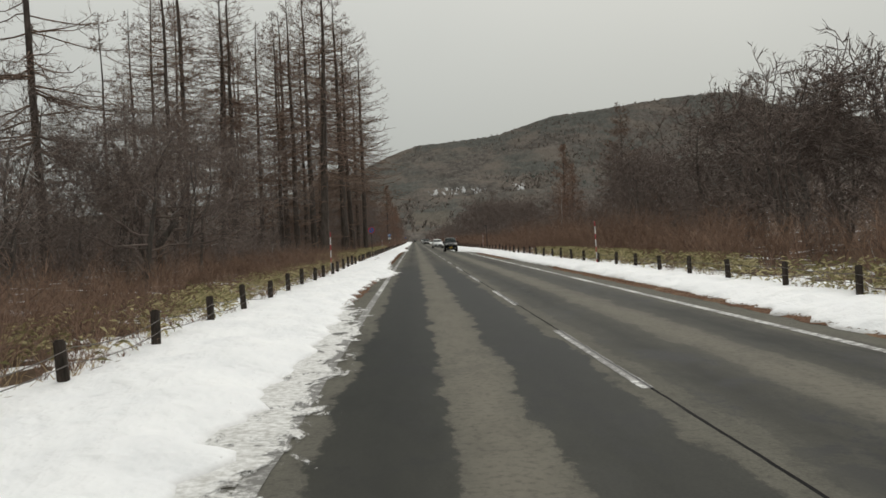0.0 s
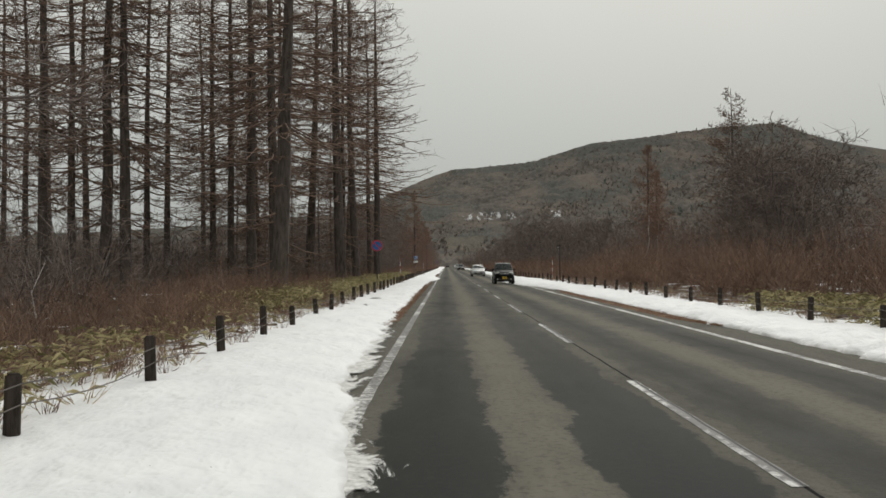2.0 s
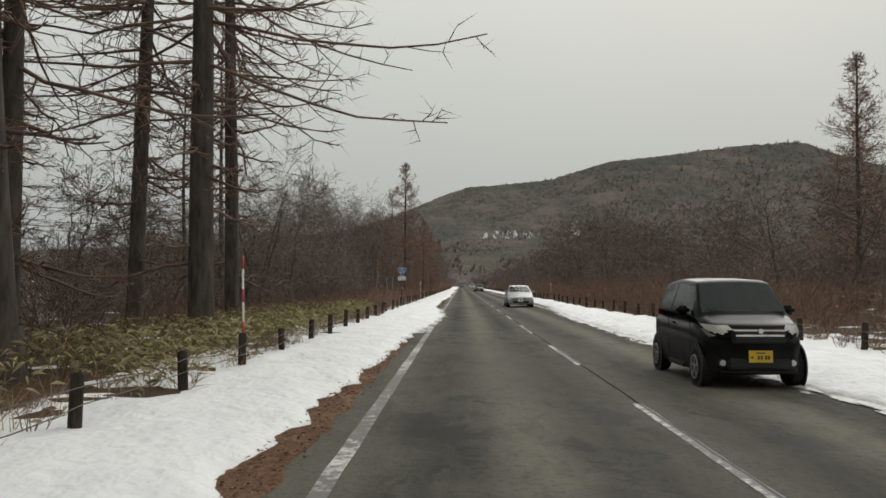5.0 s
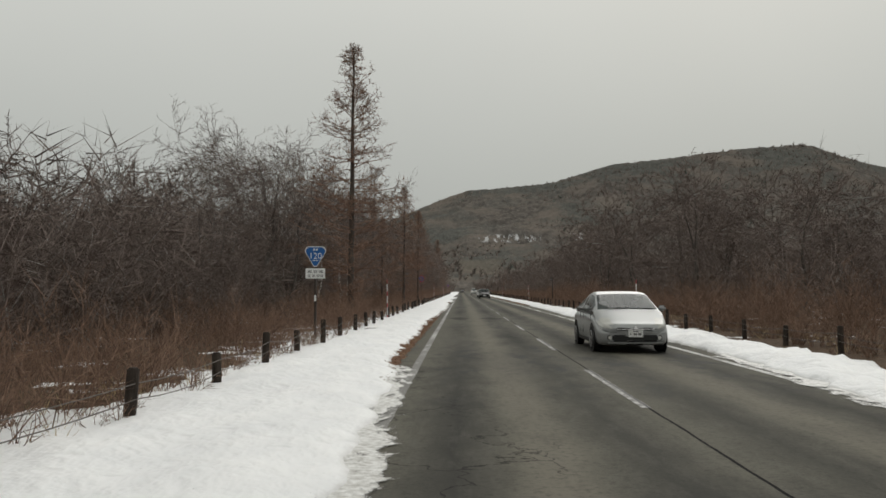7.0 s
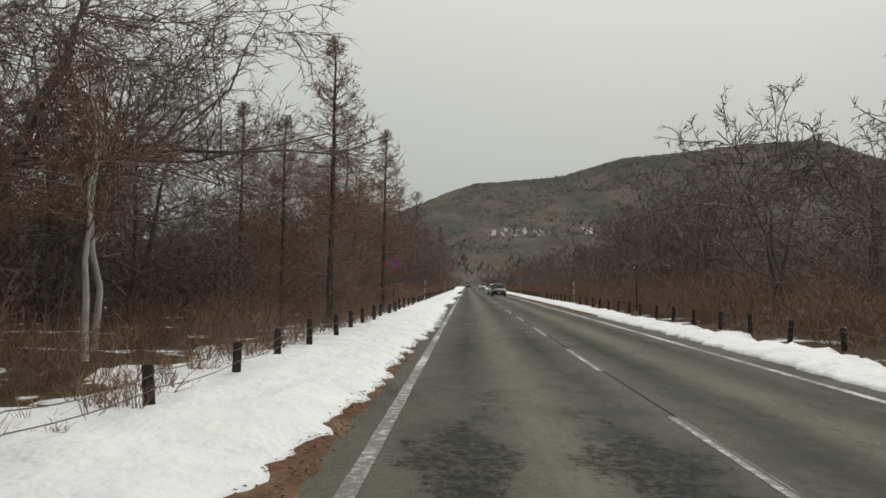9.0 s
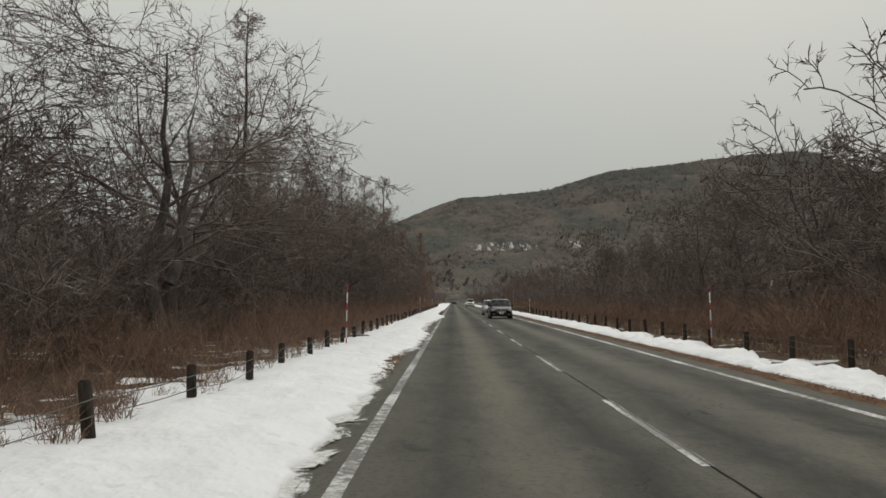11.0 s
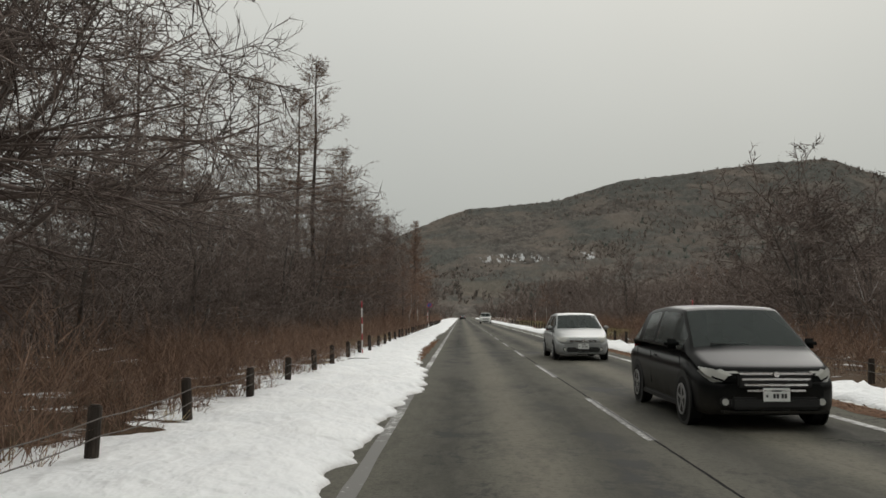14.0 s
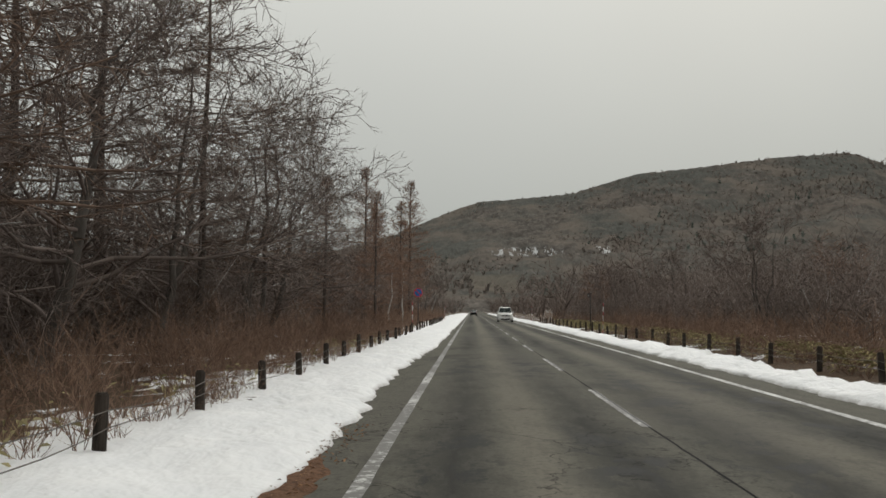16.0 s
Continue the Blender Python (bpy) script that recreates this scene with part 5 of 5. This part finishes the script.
def car_hull(L, W, H, hood_front, hood_back, wind, roof_front, roof_end, tail, belt):
    """The outer skin as a grid, stations by rows: from the sill round over the roof to the other sill."""
    w = W / 2
    ys = np.unique(np.round(np.concatenate([[0, 0.015, 0.035, 0.06, 0.09, 0.13, 0.18, 0.24], np.linspace(0.3, wind, 9), np.linspace(wind, roof_front, 14), np.linspace(roof_front, roof_end, 18), np.linspace(roof_end, tail, 9), np.linspace(tail, L, 7)]), 4))
    k = np.interp(ys, [0, 0.03, 0.08, 0.18, 0.35, 0.75, L - 0.5, L - 0.15, L - 0.04, L], [0.70, 0.80, 0.88, 0.935, 0.97, 1, 1, 0.96, 0.90, 0.80])
    zb = np.interp(ys, [0, 0.05, 0.2, L - 0.3, L], [0.30, 0.23, 0.19, 0.20, 0.30])
    top = smooth_line(ys, [(0, hood_front - 0.13), (0.06, hood_front - 0.05), (0.2, hood_front), (wind, hood_back), (roof_front, H - 0.035), ((roof_front + roof_end) / 2, H), (roof_end, H - 0.06), (tail, belt + 0.10), (L, belt - 0.03)], 2)
    line = smooth_line(ys, [(0, hood_front - 0.22), (0.2, hood_front - 0.09), (wind, hood_back - 0.07), (wind + 0.3, belt), (tail - 0.1, belt + 0.05), (L, belt - 0.08)], 2)
    line = np.minimum(line, top - 0.05)
    wt = smooth_line(ys, [(0, 0.88), (0.3, 0.88), (wind, 0.885), (roof_front, 0.735), (roof_end, 0.72), (tail, 0.84), (L, 0.86)], 2)
    wl = smooth_line(ys, [(0, 0.955), (wind, 0.95), (wind + 0.4, 0.945), (tail, 0.935), (L, 0.93)], 2)
    edge = top - smooth_line(ys, [(0, 0.02), (wind, 0.035), (roof_front, 0.06), (roof_end, 0.06), (L, 0.03)], 2)
    edge = np.maximum(edge, line + 0.012)
    rows = [(0.25 * k * w, zb), (0.88 * k * w, zb), (0.945 * k * w, zb + 0.05)]
    rows += [(np.interp(f, [0, 0.35, 0.62, 0.85, 1], [0.965, 0.993, 1.0, 0.985, 0]) * k * w * (1 if f < 1 else 0) + (wl * k * w if f == 1 else 0), zb + 0.05 + (line - zb - 0.05) * f) for f in (0.12, 0.25, 0.38, 0.5, 0.62, 0.74, 0.86, 0.94, 1.0)]
    rows += [((wl + (wt - wl) * f ** 1.15) * k * w, line + (edge - line) * f) for f in (0.07, 0.3, 0.53, 0.76, 0.93, 1.0)]
    rows += [(wt * q * k * w, edge + (top - edge) * h) for q, h in ((0.955, 0.42), (0.90, 0.62), (0.7, 0.82), (0.45, 0.94), (0.2, 0.99), (0.0, 1.0))]
    X = np.stack([r[0] for r in rows], 1)
    Z = np.stack([r[1] for r in rows], 1)
    Y = ys[:, None] + 0.24 * (X / w) ** 2.2 * np.clip(1 - ys / 1.1, 0, 1)[:, None] - 0.12 * (X / w) ** 2 * np.clip(1 - (L - ys) / 0.7, 0, 1)[:, None]
    P = np.stack([X, Y, Z], 2)
    left = P[:, -2::-1] * np.array([-1, 1, 1])
    return ys, np.concatenate([P, left], 1), len(rows)


def skin(name, V, cells, mat, parent, label="", proud=0.0):
    """One part of a car's skin from some cells of its grid."""
    n = V.shape[1]
    q = np.array([(a * n + b, (a + 1) * n + b, (a + 1) * n + b + 1, a * n + b + 1) for a, b in cells])
    used, inv = np.unique(q, return_inverse=True)
    P = V.reshape(-1, 3)[used]
    if proud:
        c = np.array([0, P[:, 1].mean() + 0.5, P[:, 2].mean() - 0.15])
        P = P + unit(P - c) * proud
    return part(name, raw_mesh(name, P, None, inv.reshape(-1, 4), (mat,)), mat, parent, label)


def car(name, label, L, W, H, paint, hood_front, hood_back, wind, roof_front, roof_end, tail, belt, wheel, bars, plate_mat, lamp, axle=(0.85, None)):
    """A car that faces -y, with its front at y = 0 and its wheels on z = 0; lamp: the headlight's inner end, bottom and top."""
    root = tagged(new(name), label, "car")
    w = W / 2
    ys, V, nr = car_hull(L, W, H, hood_front, hood_back, wind, roof_front, roof_end, tail, belt)
    n = V.shape[1]
    mid = (roof_front + roof_end) / 2
    doors = (wind + 0.30, mid + 0.02, min(mid + 1.0, roof_end - 0.1), tail - 0.14)
    taken = set()

    def cells(y0, y1, b0, b1, both=False):
        out = []
        for a in range(len(ys) - 1):
            if ys[a] >= y0 - 1e-6 and ys[a + 1] <= y1 + 1e-6:
                for b in range(b0, b1):
                    out += [(a, b)] + ([(a, n - 2 - b)] if both else [])
        taken.update(out)
        return out

    front = cells(wind + 0.02, roof_front - 0.02, nr - 6, n - 1 - (nr - 6))
    skin("windshield", V, front, GLASS, root, "tinted windscreen")
    skin("rear_window", V, cells(roof_end + 0.04, tail - 0.05, nr - 6, n - 1 - (nr - 6)), GLASS, root, "tinted glass")
    for y0, y1 in zip(doors[:-1], doors[1:]):
        pane = cells(y0 + 0.035, y1 - 0.035, 12, 16, True)
        for s in (0, 1):
            some = [c for c in pane if (c[1] > nr) == bool(s)]
            if some:
                skin("side_window", V, some, GLASS, root, "tinted glass")
    every = [(a, b) for a in range(len(ys) - 1) for b in range(n - 1) if (a, b) not in taken]
    skin("body", V, every, paint, root)
    for a, nm, dy in ((0, "nose", 1), (len(ys) - 1, "tailgate", -1)):
        bm = bmesh.new()
        f = bm.faces.new([bm.verts.new(p) for p in V[a]])
        f.normal_update()
        if f.normal.y * dy > 0:
            f.normal_flip()
        add(nm, bm, paint, root)
    sill = V[:, [0, -1]]
    add("floor_pan", loft([[tuple(q) for q in (r[0], r[1], r[1] + [0, 0, 0.02], r[0] + [0, 0, 0.02])] for r in sill[2:-2]]), TRIM, root)
    x0, z0, z1 = lamp
    C = (V[:-1, :-1] + V[1:, :-1] + V[:-1, 1:] + V[1:, 1:]) / 4
    for s in (-1, 1):
        lens = [(a, b) for a in range(len(ys) - 1) for b in range(n - 1) if C[a, b, 1] < 0.5 and s * C[a, b, 0] > x0 * w
                and z0 + 0.22 * (s * C[a, b, 0] / w - x0) < C[a, b, 2] < z1 + 0.06 * (s * C[a, b, 0] / w - x0) and (a, b) not in taken]
        if lens:
            skin("headlight", V, lens, LENS, root, "clear headlight", 0.008)
        add("mirror", box(0.21, 0.10, 0.14, (s * (w + 0.05), wind + 0.50, belt + 0.08), 0.045), paint, root, smooth=True)
        add("door_handle", box(0.03, 0.16, 0.03, (s * (w * 0.985), mid - 0.25, belt - 0.13), 0.01), paint, root)
        for yd in doors[:3]:
            add("door_seam", box(0.012, 0.010, belt - 0.46, (s * w * 0.991, yd, (belt + 0.34) / 2), 0.003), TRIM, root)
        add("side_sill", box(0.05, L - 2 * wheel - 1.9, 0.09, (s * w * 0.962, L / 2, 0.245), 0.02), TRIM, root)
        add("fog_light", disc(0.042, 0.03, 0, 0, 18), LENS, root, at=pose(s * w * 0.66, 0.105, 0.37))
        add("fog_recess", disc(0.062, 0.02, 0, 0, 18), TRIM, root, at=pose(s * w * 0.66, 0.115, 0.37))
        add("tail_light", box(0.12, 0.12, 0.30, (s * w * 0.78, L - 0.10, belt - 0.10), 0.03), TAIL, root, "red tail lamp", smooth=True)
    add("grille", box(W * 0.50, 0.10, 0.20 if bars > 1 else 0.06, (0, 0.04, hood_front - (0.19 if bars > 1 else 0.15)), 0.02), TRIM, root)
    for i in range(bars):
        add("grille_bar", box(W * 0.50 - 0.06 * i, 0.04, 0.026 if bars > 1 else 0.016, (0, -0.012, hood_front - (0.11 if bars > 1 else 0.15) - 0.07 * i), 0.008), CHROME, root, "chrome bar")
    add("emblem", disc(0.036, 0.02, -0.01, 0, 16), CHROME, root, at=(0, -0.022, hood_front - 0.12))
    add("intake", box(W * 0.60, 0.12, 0.15, (0, 0.045, 0.36), 0.03), TRIM, root)
    add("splitter", box(W * 0.72, 0.14, 0.03, (0, 0.07, 0.25), 0.012), paint, root)
    pl = add("number_plate", box(0.33, 0.012, 0.165, (0, -0.024, 0.47), 0.003), plate_mat, root)
    for px, pz, ww, hh in ((-0.03, 0.455, 0.028, 0.055), (0.01, 0.455, 0.028, 0.055), (0.07, 0.455, 0.028, 0.055), (0.11, 0.455, 0.028, 0.055), (0.0, 0.518, 0.12, 0.018), (-0.12, 0.455, 0.025, 0.03)):
        add("digit_bar", box(ww, 0.003, hh, (px, -0.0315, pz)), INK, pl)
    for sx in (-0.28, 0.30):
        add("wiper", box(0.56, 0.018, 0.014, (sx, wind + 0.10, hood_back + 0.055)), TRIM, root, at=Matrix.Rotation(radians(1.5), 4, "Y"))
    for sx in (-0.35, 0.35):
        add("seat", box(0.48, 0.18, 0.75, (sx, mid - 0.15, belt - 0.05), 0.08), CLOTH, root, smooth=True)
    for s in (-1, 1):
        for y in (axle[0], axle[1] or L - 0.85):
            arch = add("wheel_arch", disc(wheel + 0.055, 0.02, 0, 0, 28), TRIM, root, at=pose(s * (w * 0.985 - 0.006), y, wheel + 0.01, 0, 0, 90 * s))
            g = bmesh.new()
            bmesh.ops.create_cone(g, cap_ends=True, segments=28, radius1=wheel, radius2=wheel, depth=0.20, matrix=Matrix.Rotation(radians(90), 4, "Y"))
            bmesh.ops.bevel(g, geom=[e for e in g.edges if abs(abs(e.verts[0].co.x) - 0.1) < 1e-4 and abs(abs(e.verts[1].co.x) - 0.1) < 1e-4], offset=0.03, segments=2, affect="EDGES")
            wh = add("wheel", g, TYRE, root, at=pose(s * (w * 0.985 - 0.085), y, wheel))
            add("rim", disc(wheel * 0.62, 0.012, 0, 0, 24), TRIM, wh, at=pose(s * 0.103, 0, 0, 0, 0, 90 * s))
            for i in range(5):
                add("spoke", box(0.014, wheel * 0.16, wheel * 0.60, (0, 0, wheel * 0.30), 0.006), RIM, wh, at=pose(s * 0.112, 0, 0) @ Matrix.Rotation(2 * math.pi * i / 5, 4, "X"))
            add("rim_ring", disc(wheel * 0.64, 0.016, 0, wheel * 0.55, 24), RIM, wh, at=pose(s * 0.108, 0, 0, 0, 0, 90 * s))
    return root


kei = car("box_van", "tall boxy black small car with a yellow number plate", 3.4, 1.48, 1.58, BLACK, 0.94, 1.03, 0.55, 1.16, 3.1, 3.36, 1.0, 0.28, 2, YELLOW, (0.52, 0.73, 0.88), (0.55, 2.95))
kei.matrix_basis = pose(1.96, 100.6, 0)
hatch = car("hatchback", "silver streamlined hatchback in the oncoming lane", 4.45, 1.72, 1.44, SILVER, 0.72, 0.98, 0.80, 1.75, 2.9, 4.2, 0.94, 0.31, 1, SIGN_WHITE, (0.60, 0.56, 0.80), (0.92, 3.62))
hatch.matrix_basis = pose(1.66, 143.1, 0)
van = car("minivan", "black minivan with a chrome grille in the oncoming lane", 4.83, 1.82, 1.62, BLACK, 0.84, 1.0, 0.80, 1.70, 4.0, 4.72, 0.98, 0.33, 4, SIGN_WHITE, (0.52, 0.62, 0.76), (0.95, 3.85))
van.matrix_basis = pose(1.66, 264.9, 0)
wagon = car("minivan", "silver minivan with a dark lower grille in the oncoming lane", 4.5, 1.75, 1.54, SILVER, 0.78, 0.99, 0.74, 1.66, 3.7, 4.4, 0.96, 0.31, 1, SIGN_WHITE, (0.58, 0.58, 0.76), (0.92, 3.67))
wagon.matrix_basis = pose(1.63, 281.2, 0)
suv = car("suv", "white off-road wagon far along the oncoming lane", 4.7, 1.9, 1.85, WHITE_CAR, 1.0, 1.12, 1.1, 1.65, 4.2, 4.6, 1.12, 0.37, 3, SIGN_WHITE, (0.6, 0.78, 0.92), (0.9, 3.7))
suv.matrix_basis = pose(1.95, 398.0, 0)
lead = car("sedan", "dark saloon car driving ahead far along the road", 4.6, 1.75, 1.45, BLACK, 0.74, 0.95, 1.1, 1.85, 3.3, 4.0, 0.93, 0.31, 1, SIGN_WHITE, (0.6, 0.58, 0.72))
lead.matrix_basis = pose(-1.7, 515.0, 0, 0, 0, 180)
